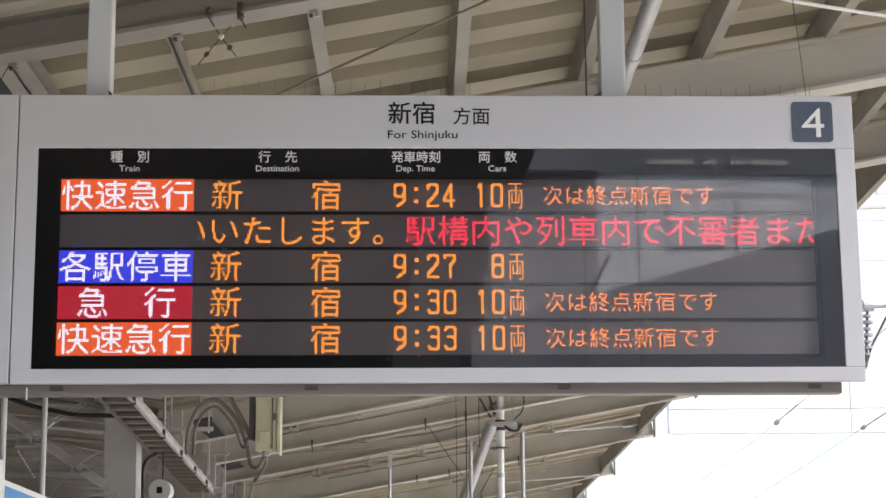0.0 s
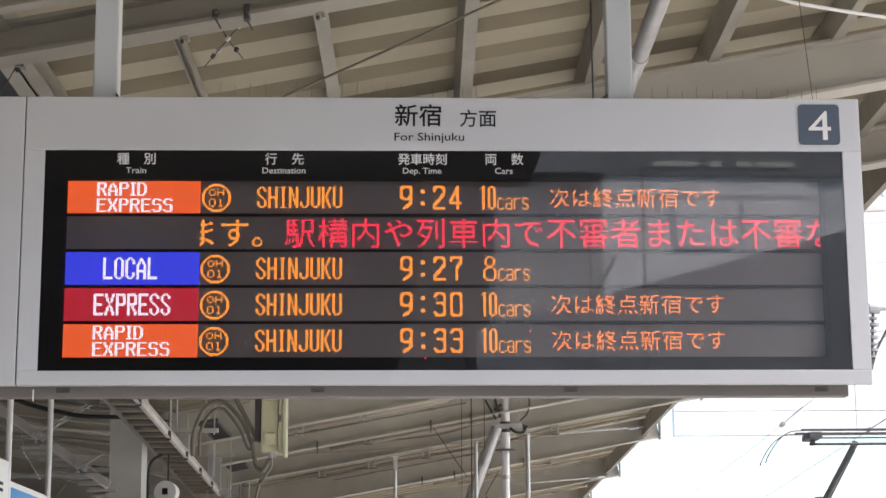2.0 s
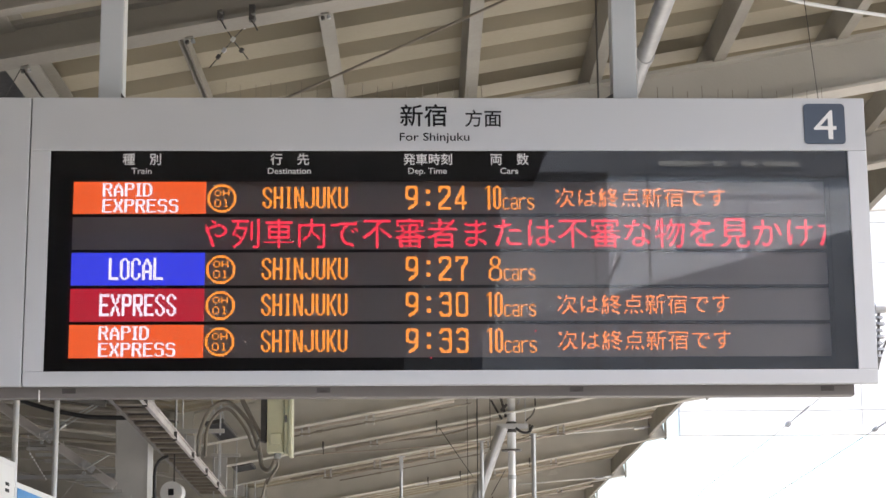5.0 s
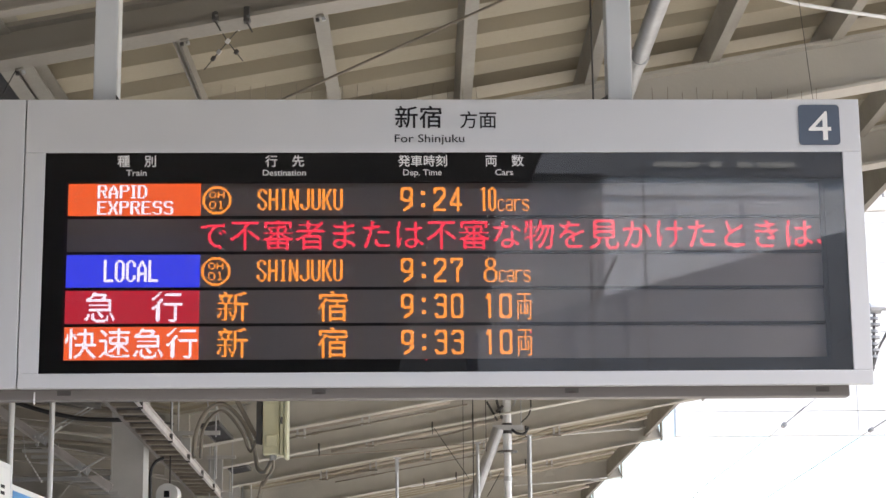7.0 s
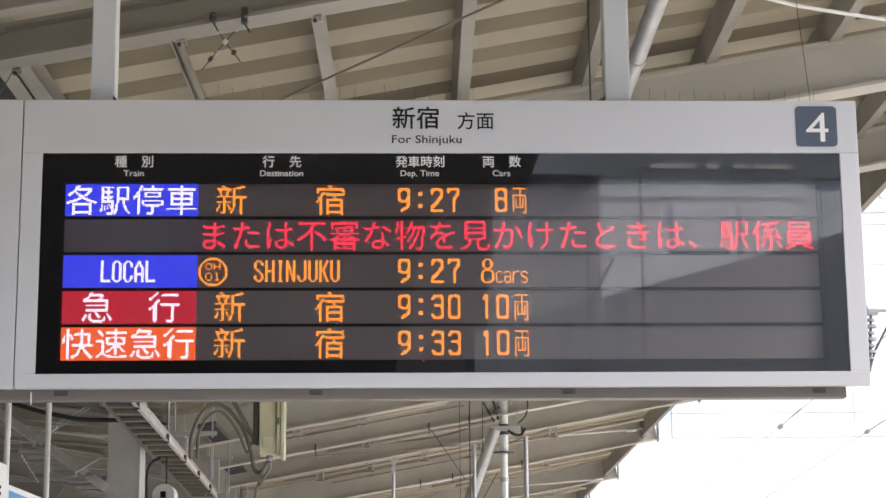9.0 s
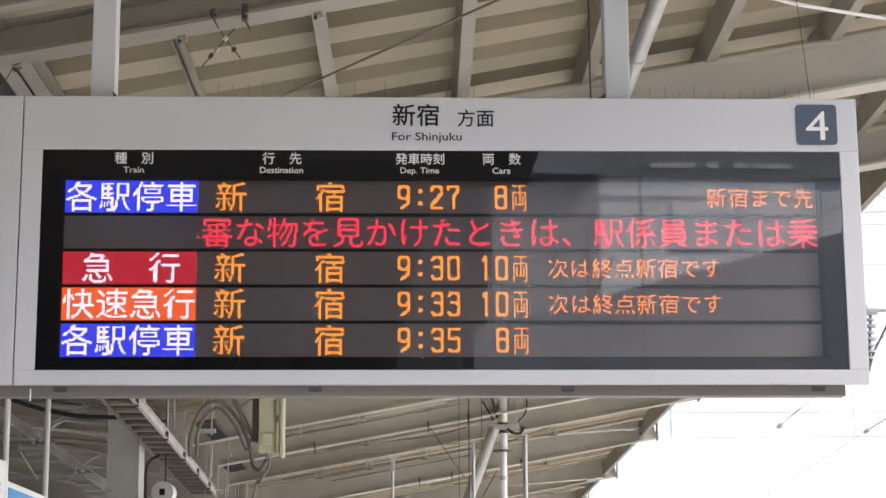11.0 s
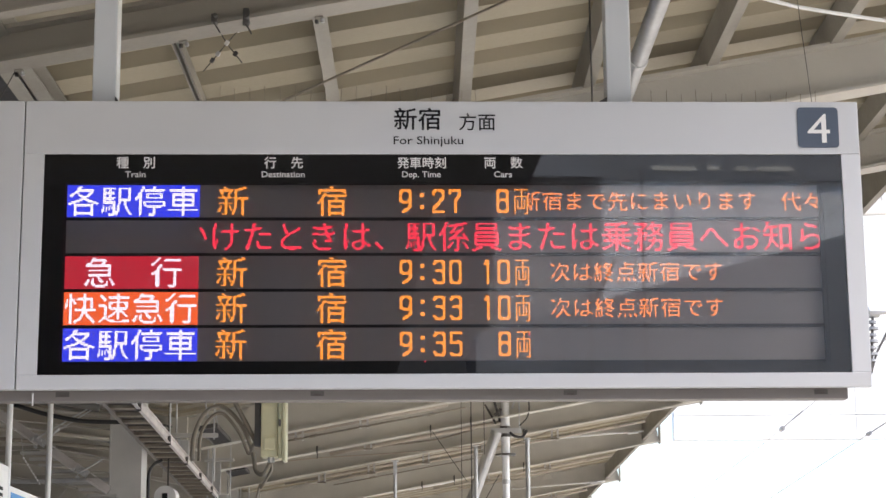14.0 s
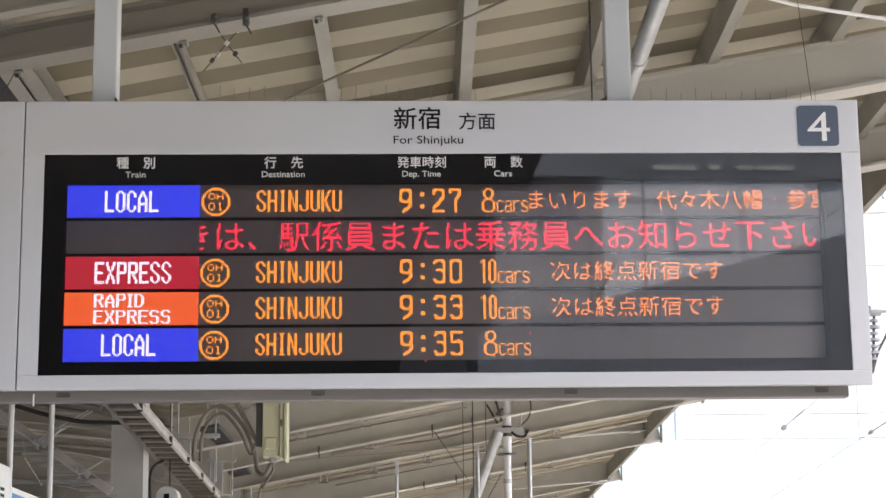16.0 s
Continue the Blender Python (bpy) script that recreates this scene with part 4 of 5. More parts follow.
def control_box():
    g = empty("control_box", pose(0, 11.0, 0), "cream enamelled junction box hanging on a dark post", "junction box")
    part("body", box(-0.943, -0.845, 0.0, 0.12, 2.775, 3.30, bevel=0.008), CREAM, g)
    part("side_trunking", box(-0.842, -0.820, -0.02, 0.13, 2.765, 3.32, bevel=0.005), CREAM, g)
    part("side_trunking", box(-0.818, -0.797, -0.03, 0.13, 2.752, 3.32, bevel=0.006), CREAM, g)
    part("cover", box(-0.925, -0.856, -0.018, 0.0, 2.815, 2.885, bevel=0.008), CREAM, g)
    part("cover", box(-0.925, -0.856, -0.014, 0.0, 3.07, 3.13, bevel=0.008), CREAM, g)
    part("latch", box(-0.838, -0.826, -0.035, -0.02, 2.945, 2.985, bevel=0.003), DARKSTEEL, g)
    part("mounting_post", box(-0.982, -0.948, 0.03, 0.08, 2.84, 3.80, bevel=0.003), DARKSTEEL, g)
    part("gland", add_tube(bmesh.new(), [(-0.885, 0.05, 2.745), (-0.885, 0.05, 2.778)], 0.02, 10), GALV, g)


control_box()
line_thing("flexible_conduit", curve_points([(-1.352, 11.2, 2.775), (-1.357, 11.2, 2.80), (-1.346, 11.2, 2.929), (-1.286, 11.2, 3.055), (-1.187, 11.2, 3.090), (-1.07, 11.2, 2.977), (-1.008, 11.2, 2.828), (-0.984, 11.18, 2.713), (-0.934, 11.1, 2.685), (-0.895, 11.06, 2.74)]), 0.013, HOSE, "bent grey-beige flexible conduit looped under the roof", "conduit", 10)
line_thing("flexible_conduit", curve_points([(-1.325, 11.26, 2.78), (-1.318, 11.26, 2.93), (-1.262, 11.26, 3.03), (-1.187, 11.26, 3.055), (-1.09, 11.26, 2.94), (-1.035, 11.26, 2.82), (-0.99, 11.1, 2.86)]), 0.0095, HOSE, "thinner conduit beside the looped conduit", "conduit", 8)
line_thing("conduit_pipe", [(-1.19, 11.12, 3.27), (-1.095, 11.1, 3.087), (-0.987, 11.1, 2.883), (-0.954, 11.06, 2.845)], 0.014, HOSE, "straight beige conduit pipe leaning to the box", "conduit", 10)
line_thing("loose_cable", curve_points([(-0.885, 11.05, 2.745), (-0.89, 11.1, 2.70), (-0.95, 11.2, 2.62), (-1.0, 11.3, 2.5), (-1.3, 11.8, 1.2), (-1.5, 12.0, 0.0)]), 0.008, HOSE, "loose cable leaving the junction box", "cable")
line_thing("loose_cable", curve_points([(-1.75, 12.8, 2.943), (-1.812, 12.8, 2.906), (-1.839, 12.8, 2.812), (-1.836, 12.8, 2.5), (-1.836, 12.8, 0.0)]), 0.010, CABLE, "black cable bent down beside the column", "cable")
line_thing("black_cable", curve_points([(-2.85, 12, 3.33), (-2.60, 12, 3.225), (-2.42, 12.0, 3.165), (-2.263, 12.0, 3.128), (-2.121, 12.0, 3.106), (-1.9, 12.0, 3.10)]), 0.014, CABLE, "thick black cable sagging under the roof", "cable")


def roof_hatch(x, y, z, w, d):
    """A shallow square duct mouth under the deck, dark inside."""
    g = empty("roof_hatch", pose(x, y, z, 0, -10.2, 0), "square dark duct mouth under the roof deck", "hatch", "hatches under the deck")
    for a, b, c, e in ((-w, -w + 0.012, -d, d), (w - 0.012, w, -d, d), (-w + 0.012, w - 0.012, -d, -d + 0.03), (-w + 0.012, w - 0.012, d - 0.03, d)):
        part("frame", box(a, b, c, e, 0.0, 0.03), DARKSTEEL, g)
    part("dark_hollow", box(-w + 0.012, w - 0.012, -d + 0.03, d - 0.03, 0.006, 0.026), INK, g)
    for s in (-1, 1):
        part("hanger", add_tube(bmesh.new(), [(0, s * d * 0.7, 0.02), (0.0, s * d * 0.7, 0.36)], 0.006, 6), GALV, g)


roof_hatch(-1.685, 15.42, 3.394, 0.078, 0.55)
roof_hatch(-1.786, 18.41, 3.379, 0.094, 0.25)


def round_speaker():
    g = empty("round_speaker", pose(-1.872, 14.0, 2.79, 90, 0, -8), "round white loudspeaker with a dark mark", "loudspeaker")
    part("shell", add_tube(bmesh.new(), [(0, 0, -0.05), (0, 0, -0.02), (0, 0, 0.05), (0, 0, 0.06)], 0.077, 28), WHITE, g)
    part("rim", add_tube(bmesh.new(), [(0, 0, 0.05), (0, 0, 0.064)], 0.082, 28), WHITE, g)
    part("mark", box(-0.022, 0.020, -0.02, 0.028, 0.060, 0.066, bevel=0.003), INK, g)
    part("bracket", box(-0.005, 0.005, 0.07, 0.9, -0.02, -0.01), DARKSTEEL, g)


round_speaker()

GROUP = "hanging rods"
for x, y, z0, z1, r in ((0.426, 17.6, 2.4, 3.98, 0.0055), (0.545, 17.6, 3.456, 4.0, 0.004), (0.335, 17.6, 2.4, 4.0, 0.003), (-1.82, 16.6, 3.14, 3.7, 0.007), (-1.94, 18.95, 2.6, 3.0, 0.007),
                        (-1.98, 20.7, 2.6, 2.86, 0.007)):
    line_thing("hanging_rod", [(x, y, z0), (x, y, soffit(x, 4.10) - fall(y))], r, DARKSTEEL if x > 0 else GALV, "thin steel rod hanging from the roof", "rod", 6, GROUP)


def hanger_post(x, y, z1, r):
    g = empty("hanger_post", pose(x, y, 0), "thin grey steel post with a small head plate", "post", "thin posts")
    part("pipe", add_tube(bmesh.new(), [(0, 0, 0.0), (0, 0, z1)], r, 10), GALV, g)
    part("head_plate", box(-0.03, 0.03, -0.02, 0.02, z1, z1 + 0.010, bevel=0.003), GALV, g)
    part("sleeve", box(-0.014, 0.014, -0.014, 0.014, z1 - 0.10, z1, bevel=0.003), GALV, g)


hanger_post(-0.219, 14.0, 3.04, 0.011)
hanger_post(0.455, 17.2, 3.49, 0.016)
hanger_post(0.908, 17.0, 3.53, 0.020)


def line_pole():
    g = empty("line_pole", pose(0.757, 18.0, 0), "silver steel pole with clamps, insulators and a leaning brace", "pole")
    part("shaft", add_tube(bmesh.new(), [(0, 0, 0.0), (0, 0, 4.1)], 0.034, 16), POLEPAINT, g)
    part("upper_sleeve", add_tube(bmesh.new(), [(0, 0, 3.5), (0, 0, 4.1)], 0.041, 16), POLEPAINT, g)
    part("rain_disc", add_tube(bmesh.new(), [(0, 0, 3.485), (0, 0, 3.50)], 0.095, 20), DARKSTEEL, g)
    part("crossarm", box(-0.14, 0.15, -0.05, -0.04, 3.69, 3.74, bevel=0.004), GALV, g)
    part("brace", add_tube(bmesh.new(), [(-0.085, -0.06, 3.70), (-0.33, -0.06, 3.05), (-0.55, -0.06, 2.45)], 0.054, 14), GALV, g)
    part("band", add_tube(bmesh.new(), [(0, 0, 3.66), (0, 0, 3.76)], 0.048, 14), DARKSTEEL, g)
    part("band", add_tube(bmesh.new(), [(0, 0, 3.22), (0, 0, 3.26)], 0.039, 14), GALV, g)
    for x0, z0, x1, z1, r in ((-0.09, 3.78, -0.19, 3.96, 0.010), (-0.05, 3.80, -0.11, 4.02, 0.012), (-0.10, 3.86, -0.04, 3.92, 0.014), (0.06, 3.92, 0.10, 4.02, 0.008), (0.13, 3.74, 0.13, 4.02, 0.006)):
        part("fitting", add_tube(bmesh.new(), [(x0, -0.05, z0), (x1, -0.05, z1)], r, 8), DARKSTEEL if r > 0.009 else GALV, g)
    part("wire_loop", add_tube(bmesh.new(), curve_points([(0.13, -0.05, 3.76), (0.20, -0.05, 3.83), (0.225, -0.05, 3.92), (0.215, -0.05, 4.03)], 5), 0.008, 6), DARKSTEEL, g)
    part("cable_bundle", add_tube(bmesh.new(), curve_points([(0.04, -0.04, 3.70), (0.09, -0.05, 3.66), (0.16, -0.03, 3.66), (0.2, 0.0, 3.72)], 5), 0.013, 8), CABLE, g)


line_pole()


def girder_run(y, pipes, clips, hooks):
    """Pipes along the far side of one girder, with the paired straps that hold them and the hooks clamped on its flange."""
    height = lambda x, dz: soffit(x, 3.755) + dz - fall(y)
    for k, (x0, x1, dy, dz, r, m) in enumerate(pipes):
        ob = line_thing("conduit_pipe", [(x0, y + dy, height(x0, dz)), (x1, y + dy, height(x1, dz))], r, m, "straight pale conduit pipe along the girder", "conduit", 10, "conduits under the girders")
        for x in clips if k == 0 else ():
            low = min(p[3] - p[4] for p in pipes[:2]) - 0.012
            for s in (-0.03, 0.03):
                part("strap", box(x + s - 0.008, x + s + 0.008, y + dy - r - 0.012, y + dy + 0.05, height(x, low), height(x, 0.05), bevel=0.002), COLUMN, ob)
            part("bolt_bar", box(x - 0.045, x + 0.045, y + dy - r - 0.018, y + dy - r - 0.012, height(x, low) + 0.004, height(x, low) + 0.018), HOSE, ob)
        for x in (x0 + 0.4, x1 - 0.3):
            part("coupling", add_tube(bmesh.new(), [(x - 0.03, y + dy, height(x - 0.03, dz)), (x + 0.03, y + dy, height(x + 0.03, dz))], r + 0.004, 10), m, ob)
    for x in hooks:
        g = empty("beam_hook", pose(x, y - 0.06, height(x, 0)), "small dark hook clamped under the girder", "hook", "hooks under the girders")
        part("jaw", box(-0.008, 0.008, -0.03, 0.02, -0.012, 0.055, bevel=0.002), DARKSTEEL, g)
        part("stem", add_tube(bmesh.new(), [(0, 0, -0.06), (0.006, 0, -0.01)], 0.005, 6), DARKSTEEL, g)


girder_run(16.2, [(-1.3, 0.2, 0.08, -0.005, 0.018, PALEPIPE), (-1.35, 0.35, 0.13, -0.05, 0.008, HOSE)], [-1.067, -0.517], [])
girder_run(18.0, [(-0.9, 0.75, 0.09, -0.025, 0.019, PALEPIPE)], [-0.537], [-1.008, 0.053, 0.431])
girder_run(19.8, [(-1.45, 0.95, 0.08, -0.035, 0.016, PALEPIPE), (-1.1, 2.3, 0.13, -0.08, 0.013, PALEPIPE), (-0.95, 0.75, 0.18, -0.13, 0.006, HOSE)], [-1.066, -0.555, 0.01, 0.623, 1.35], [1.02])
girder_run(23.45, [(-0.2, 0.36, 0.06, 0.0, 0.013, WHITE), (0.1, 2.3, 0.10, -0.045, 0.015, PALEPIPE), (0.4, 1.9, 0.15, -0.09, 0.010, PALEPIPE)], [0.75, 1.5], [-0.038, 0.354, 1.2])
girder_run(28.4, [(0.4, 2.4, 0.10, -0.045, 0.016, PALEPIPE)], [1.2, 1.9], [0.9])
line_thing("slack_cable", curve_points([(-0.60, 18.25, 3.585), (-0.319, 18.25, 3.619), (0.058, 18.25, 3.66), (0.25, 18.25, 3.70), (0.436, 18.25, 3.755), (0.641, 18.25, 3.818), (0.75, 18.25, 3.83)], 5), 0.009, HOSE, "slack brown cable strung along the girder", "cable", 8, "slack cables")
line_thing("slack_cable", curve_points([(0.769, 19.95, 3.755), (1.717, 19.95, 4.073), (2.075, 19.95, 4.207)], 5), 0.006, HOSE, "slack brown cable strung along the girder", "cable", 8, "slack cables")
line_thing("thin_cable", curve_points([(-1.393, 19.0, 3.545), (-1.058, 19.0, 3.576), (-0.276, 19.0, 3.622), (0.452, 19.0, 3.684), (0.677, 19.0, 3.739)], 4), 0.007, PALEPIPE, "thin pale cable strung across the roof", "cable", 6)
line_thing("stay_wire", [(0.053, 18.0, 3.744), (0.393, 18.0, 3.244)], 0.004, DARKSTEEL, "thin dark stay wire under the roof", "wire", 6, "stay wires")
line_thing("stay_wire", [(0.905, 23.4, 3.809), (0.73, 23.4, 3.502)], 0.006, DARKSTEEL, "thin dark stay wire under the roof", "wire", 6, "stay wires")
for p0, p1, f0, f1 in (((0.998, 23.2, 4.172), (2.68, 23.2, 4.306), (2.46, 23.2, 4.286), (2.584, 23.2, 4.296)), ((1.267, 28.1, 4.028), (2.631, 28.1, 4.134), (2.399, 28.1, 4.111), (2.515, 28.1, 4.122))):
    rod = line_thing("level_tie_rod", [p0, p1], 0.011, WHITE, "pale level tie rod with a turnbuckle at the eave", "rod", 8, "level tie rods")
    part("turnbuckle", add_tube(bmesh.new(), [f0, f1], 0.024, 10), GALV, rod)


# ---- signs and posts on the far side of the platform ----
def side_sign(name, label, y0, y1, z0, z1, face):
    g = empty(name, pose(-2.015, 0, 0), label, "sign", "signs beside the column")
    part("panel", box(-0.022, 0.018, y0, y1, z0, z1, bevel=0.004), WHITE, g)
    part("face", box(0.0185, 0.021, y0 + 0.035, y1 - 0.035, z0 + 0.03, z1 - 0.03), face, g)
    return g


white_sign = side_sign("white_sign", "white hanging sign with small grey writing", 8.2, 9.238, 1.95, 2.555, WHITE)
for k in range(4):
    for j, d in enumerate((0.0, 0.03)):
        part("writing_bar", box(0.0215, 0.023, 9.02 + 0.02 * (k % 2), 9.10, 2.43 - 0.085 * k - d, 2.445 - 0.085 * k - d), INK, white_sign)
blue_sign = side_sign("blue_sign", "blue hanging sign with a white border", 9.262, 11.2, 1.85, 2.468, BLUE)
for k in range(2):
    part("writing_bar", box(0.0215, 0.023, 9.95 + 0.15 * k, 10.05 + 0.15 * k, 2.26, 2.38), WHITE, blue_sign)
for y in (9.25, 10.25):
    line_thing("sign_pole", [(-2.005, y, 0.0), (-2.005, y, 3.75)], 0.015, POLEPAINT, "slender silver pole that carries the hanging signs", "pole", 12, "sign poles")

BRACE_A, BRACE_B = Vector((-3.9, 13.0, 3.955)), Vector((-2.145, 13.0, 2.736))


def sloping_brace():
    """A pale channel that leans on the column, with bolted joints, tie rods and stepped slats."""
    g = empty("sloping_brace", pose(0, 0, 0), "pale grey steel brace with bolted joints leaning on the column", "brace")
    for t0, t1 in ((0.0, 0.728), (0.764, 0.890), (0.922, 1.0)):
        p0, p1 = BRACE_A.lerp(BRACE_B, t0), BRACE_A.lerp(BRACE_B, t1)
        part("channel", add_bar(bmesh.new(), channel(0.05, 0.055, 0.006), p0, p1), RAIL, g)
        # bright lower edge of the channel, its highlight put in as a white strip
        off = Vector((0, -0.034, -0.006))
        part("lip", add_bar(bmesh.new(), rect(0.012, 0.009), p0 + off, p1 + off), WHITE, g)
    part("inner_channel", add_bar(bmesh.new(), rect(0.02, 0.03), BRACE_A + Vector((0, 0.03, 0)), BRACE_B + Vector((0, 0.03, 0))), STEEL, g)
    for x, z in ((-2.615, 3.075), (-2.325, 2.87)):
        part("joint_plate", add_bar(bmesh.new(), rect(0.015, 0.05), (x - 0.04, 12.962, z + 0.028), (x + 0.04, 12.962, z - 0.028)), GALV, g)
        for dx, dz in ((-0.035, 0.03), (0.0, 0.03), (0.03, -0.01), (-0.01, -0.025), (0.02, 0.02)):
            part("bolt", add_tube(bmesh.new(), [(x + dx, 12.93, z + dz), (x + dx, 12.96, z + dz)], 0.011, 8), GALV, g)
    for p0, p1, r in (((-2.62, 12.93, 3.105), (-1.75, 12.93, 3.61), 0.0055), ((-2.56, 12.92, 3.10), (-1.72, 12.92, 3.63), 0.0045), ((-2.53, 12.9, 3.10), (-2.46, 12.9, 3.175), 0.008),
                      ((-2.325, 12.93, 2.87), (-2.165, 12.93, 2.965), 0.007), ((-2.33, 12.93, 2.86), (-2.52, 12.93, 2.62), 0.002)):
        part("tie_rod", add_tube(bmesh.new(), [p0, p1], r, 6), GALV, g)
    for x0, x1, z, y, m in ((-2.62, -2.13, 2.836, 12.99, PURLIN_PAINT), (-2.95, -2.13, 2.815, 13.1, GALV), (-3.05, -2.49, 3.030, 12.99, PURLIN_PAINT), (-3.05, -2.62, 3.005, 13.08, PURLIN_PAINT)):
        part("cross_bar", add_bar(bmesh.new(), rect(0.02, 0.026), (x0, y, z), (x1, y, z + 0.012)), m, g)
    for k in range(5):
        z = 3.01 - 0.042 * k
        part("slat", box(-2.74 + 0.062 * k, -2.50 + 0.062 * k, 13.01, 13.06, z, z + 0.018), COLUMN, g)
    for k in range(6):
        z = 2.80 - 0.04 * k
        part("slat", box(-2.40 + 0.058 * k, -2.20 + 0.058 * k, 13.01, 13.06, z, z + 0.018), COLUMN, g)
    for k in range(9):
        t = k / 8
        part("chain_link", add_tube(bmesh.new(), [(-2.70 + 0.11 * t, 12.93, 2.98 - 0.17 * t), (-2.693 + 0.11 * t, 12.93, 2.966 - 0.17 * t)], 0.006, 6), POLEPAINT, g)
    part("chain_wire", add_tube(bmesh.new(), [(-2.72, 12.93, 3.13), (-2.70, 12.93, 2.98), (-2.585, 12.93, 2.80)], 0.002, 5), GALV, g)
    return g


sloping_brace()


def trapeze_hanger(x0, x1, y, z, label_box, below=0.55):
    """Two threaded rods from the roof with a cross bar, and a pale cable box hung below it."""
    g = empty("trapeze_hanger", pose(0, y, 0), "pale steel hanger frame of two rods and a bar", "hanger", "hanger frames")
    for x in (x0, x1):
        part("rod", add_tube(bmesh.new(), [(x, 0, z - below), (x, 0, soffit(x, 4.0) - fall(y))], 0.006, 6), GALV, g)
    part("bar", box(x0 - 0.03, x1 + 0.03, -0.02, 0.02, z - 0.015, z + 0.015, bevel=0.003), COLUMN, g)
    a, b, top, low = label_box
    part("cable_box", box(a, b, 0.025, 0.06, low, top, bevel=0.006), COLUMN, g)
    part("strap", box(a - 0.004, a + 0.012, 0.018, 0.03, low, z + 0.01), GALV, g)


trapeze_hanger(-1.815, -1.54, 14.0, 3.24, (-1.80, -1.725, 3.21, 3.10), 0.03)
trapeze_hanger(-1.975, -1.77, 17.5, 3.414, (-1.985, -1.86, 3.40, 3.11))
trapeze_hanger(-2.25, -1.88, 20.6, 3.47, (-2.2, -2.0, 3.45, 3.30))
for y, z0, z1 in ((13.9, 3.36, 3.28), (15.4, 3.20, 3.08)):
    bm = add_bar(bmesh.new(), i_section(0.08, 0.09, 0.008, 0.01), (-6.96, y - 0.7, z0 + 0.33), (-2.13, y + 0.2, z1))
    thing("tie_beam", bm, STEEL, "small grey steel beam crossing to the column line", "beam", "tie beams")
for k in range(6):
    y = 10.9 + 1.15 * k
    line_thing("cross_conduit", [(-6.96, y - 0.3, 3.70 + 0.02 * k), (-2.12, y + 0.1, 3.24 + 0.03 * k)], 0.014 + 0.004 * (k % 2), (STEEL, HOSE)[k % 2], "conduit crossing under the low roof", "conduit", 8, "crossing conduits")

# extra crossing pipes for texture, alternating dark steel and beige
for k in range(7):
    y, z = 10.6 + 0.9 * k, 3.10 + 0.075 * k
    line_thing("sooty_pipe", [(-6.96, y - 0.2, z + 0.52 - 0.03 * (k % 3)), (-3.1, y, z + 0.16), (-2.12, y + 0.06, z)], 0.011 + 0.006 * (k % 3), (DARKSTEEL, HOSE)[k % 2], "dark steel and beige pipes crossing under the low roof", "pipe", 8, "sooty pipes")

# bracket that carries the gutter past the eave
g = empty("gutter_bracket", pose(0, 12.0, 0), "white steel gutter bracket at the edge of the roof", "bracket")
for p0, p1 in (((2.76, 0, 4.40), (3.7, 0, 4.43)), ((2.95, 0, 4.50), (3.7, 0, 4.53))):
    part("bar", add_bar(bmesh.new(), rect(0.05, 0.03), p0, p1), WHITE, g)

# ---- overhead line equipment beyond the roof's edge ----
for z, sag in ((3.90, 0.0), (4.95, 0.25)):
    pts = [(3.62 + 0.052 * y, y, z - sag * math.sin(math.pi * (y % 40) / 40)) for y in range(-30, 81, 5)]
    line_thing("contact_wire" if sag == 0 else "messenger_wire", pts, 0.003, DARKSTEEL, "dark overhead wire above the track", "wire", 6, "overhead wires")


for y, z, r in ((26.75, 4.735, 0.036), (20.0, 3.90, 0.022)):
    bead = thing("wire_insulator", add_tube(bmesh.new(), [(3.62 + 0.052 * y, y, z), (3.627 + 0.052 * y, y + 0.14, z)], r, 12), PORCELAIN, "small grey insulator on the overhead wire", "insulator", "insulators on the wires")
    part("clamp", add_tube(bmesh.new(), [(3.62 + 0.052 * y, y, z), (3.62 + 0.052 * (y - 2), y - 2, z - 0.002)], 0.008, 8), GALV, bead)


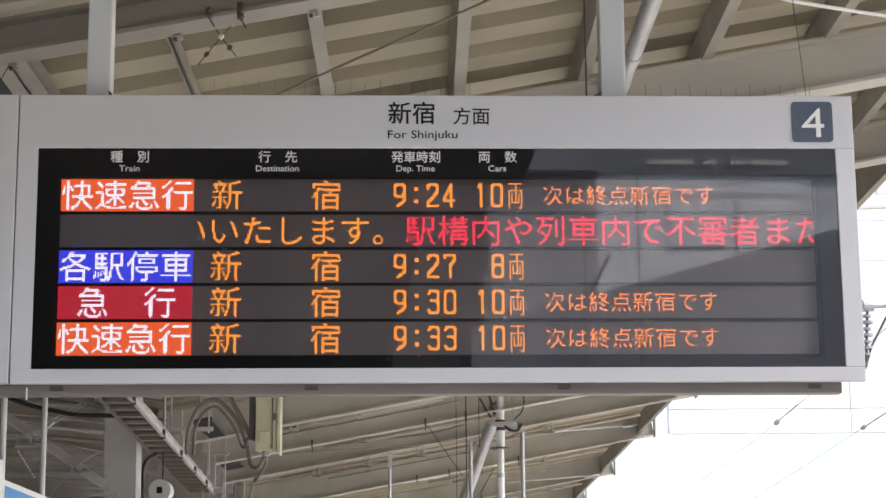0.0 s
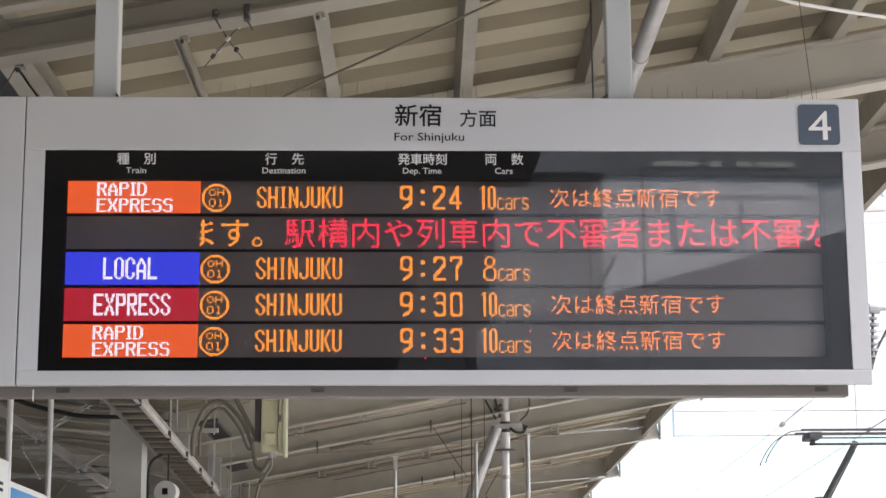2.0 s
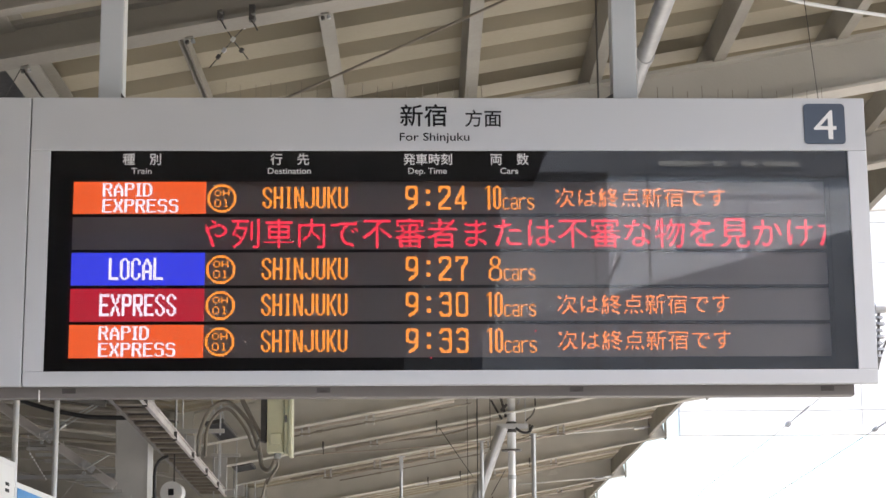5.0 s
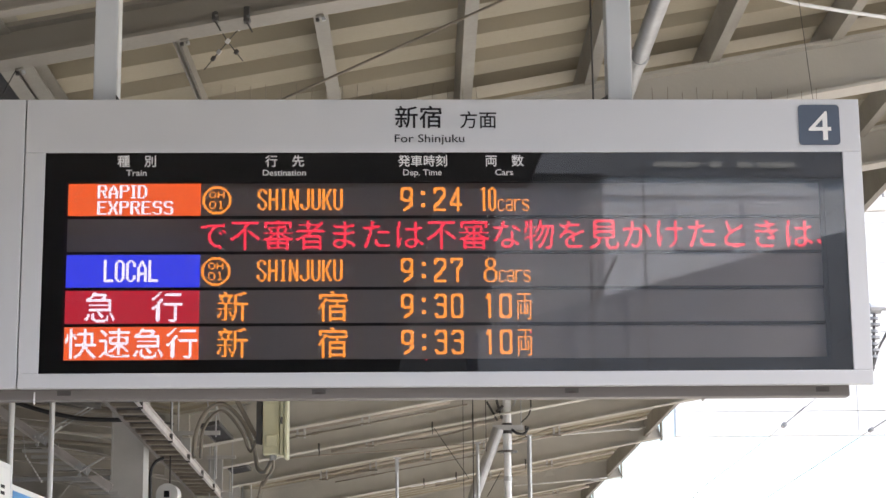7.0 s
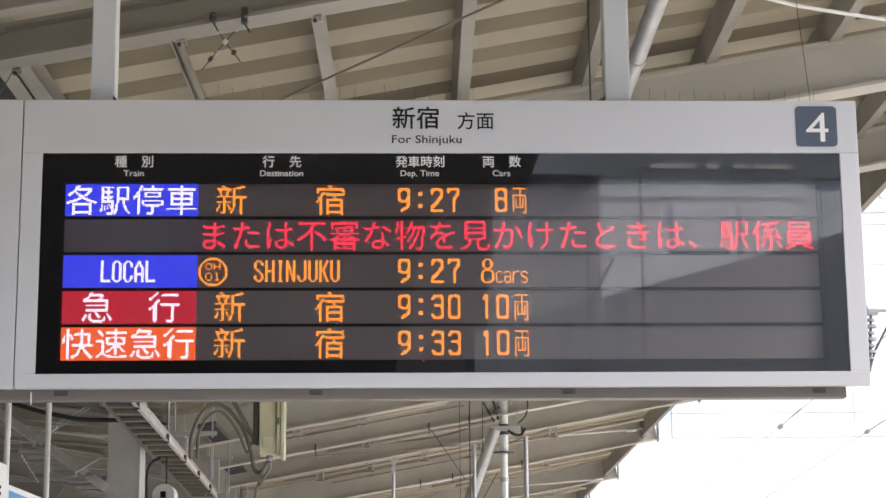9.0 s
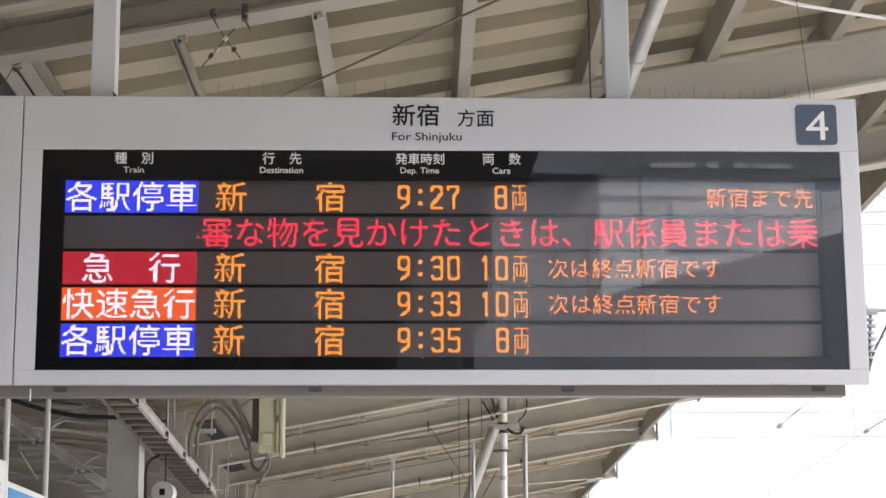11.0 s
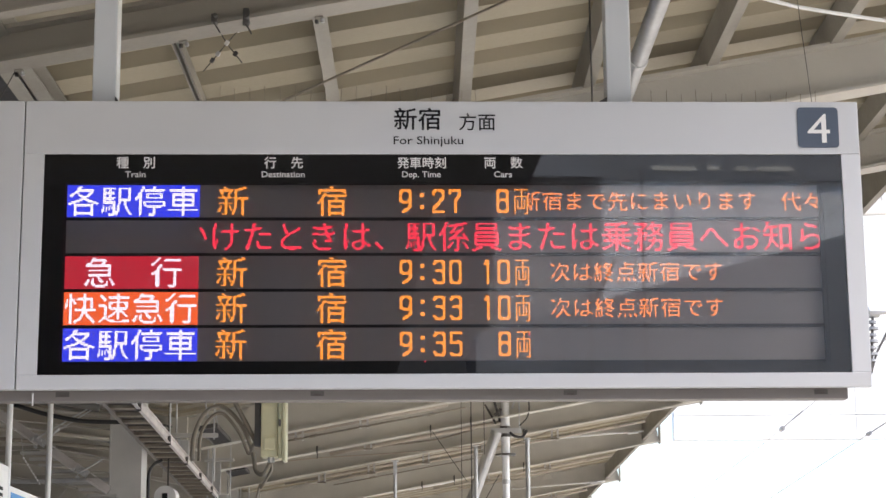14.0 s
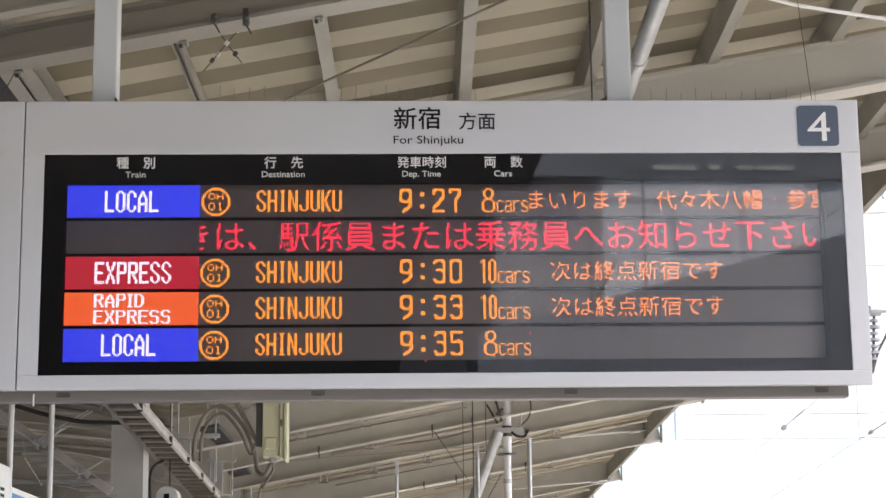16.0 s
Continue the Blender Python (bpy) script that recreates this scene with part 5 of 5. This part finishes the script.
def line_bracket():
    g = empty("line_bracket", pose(5.2, 22.0, 0), "grey bracket arm with insulators for the overhead line", "bracket")
    part("arm", add_tube(bmesh.new(), [(-1.2, 0, 5.52), (2.6, 0, 5.58)], 0.035, 12), GALV, g)
    part("sleeve", add_tube(bmesh.new(), [(-0.02, 0, 5.535), (0.10, 0, 5.54)], 0.07, 12), GALV, g)
    for k in range(7):
        part("insulator_disc", add_tube(bmesh.new(), [(0.02 - 0.005 * k, 0, 5.40 - 0.075 * k), (0.02 - 0.005 * k, 0, 5.43 - 0.075 * k)], 0.075 if k % 2 else 0.05, 14), PORCELAIN, g)
    part("link", add_tube(bmesh.new(), [(0.03, 0, 5.5), (-0.02, 0, 4.82)], 0.018, 8), DARKSTEEL, g)
    part("stay", add_tube(bmesh.new(), [(0.30, 0, 5.5), (0.05, 0, 5.05), (-0.03, 0, 4.80)], 0.014, 8), DARKSTEEL, g)
    part("mast", add_tube(bmesh.new(), [(2.6, 0, -1.12), (2.6, 0, 7.0)], 0.13, 16), GALV, g)


line_bracket()



def motions():
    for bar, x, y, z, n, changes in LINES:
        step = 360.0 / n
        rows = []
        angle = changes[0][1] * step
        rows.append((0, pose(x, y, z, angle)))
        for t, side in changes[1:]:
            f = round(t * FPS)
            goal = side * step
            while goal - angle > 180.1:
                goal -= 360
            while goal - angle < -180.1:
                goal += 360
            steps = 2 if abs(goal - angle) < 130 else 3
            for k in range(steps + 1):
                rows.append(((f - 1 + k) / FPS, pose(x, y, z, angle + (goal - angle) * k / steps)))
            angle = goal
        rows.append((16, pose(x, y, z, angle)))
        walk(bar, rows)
    for ob, start, last, row in RUNNERS:
        first = NX + 0.5
        place = lambda c: pose(X0 + c * P, FACE + 0.0023, ROW_Z[row])
        column = lambda f: min(first, max(last, start - RUN_SPEED * f / FPS))
        f0, f1 = (start - first) / RUN_SPEED * FPS, (start - last) / RUN_SPEED * FPS
        keys = {0, 480} | {f for f in range(0, 481, 30)}
        for f in (math.floor(f0), math.floor(f0) + 1, math.floor(f0) + 2, math.floor(f1) - 1, math.floor(f1), math.floor(f1) + 1):
            if 0 <= f <= 480:
                keys.add(f)
        keys = sorted(k for k in keys if k in (0, 480) or f0 - 2 <= k <= f1 + 2)
        walk(ob, [(f / FPS, place(column(f))) for f in keys])
    rows = []
    for t in (0, 0.5, 1, 1.5, 2, 2.5, 3, 4, 5, 6, 7, 8, 9, 10, 12, 16):
        late = max(0, min(t, 11) - 3)
        y = TRAIN_Y - TRAIN_SPEED * (min(t, 3) + late - late ** 2 / 16)
        rows.append((t, pose(TRAIN_X + TRAIN_DRIFT * y, y, 0)))
    walk(train, rows)


TRAIN_Y, TRAIN_X, TRAIN_DRIFT, TRAIN_SPEED = 37.43, 4.09, 0.012, 9.1
motions()
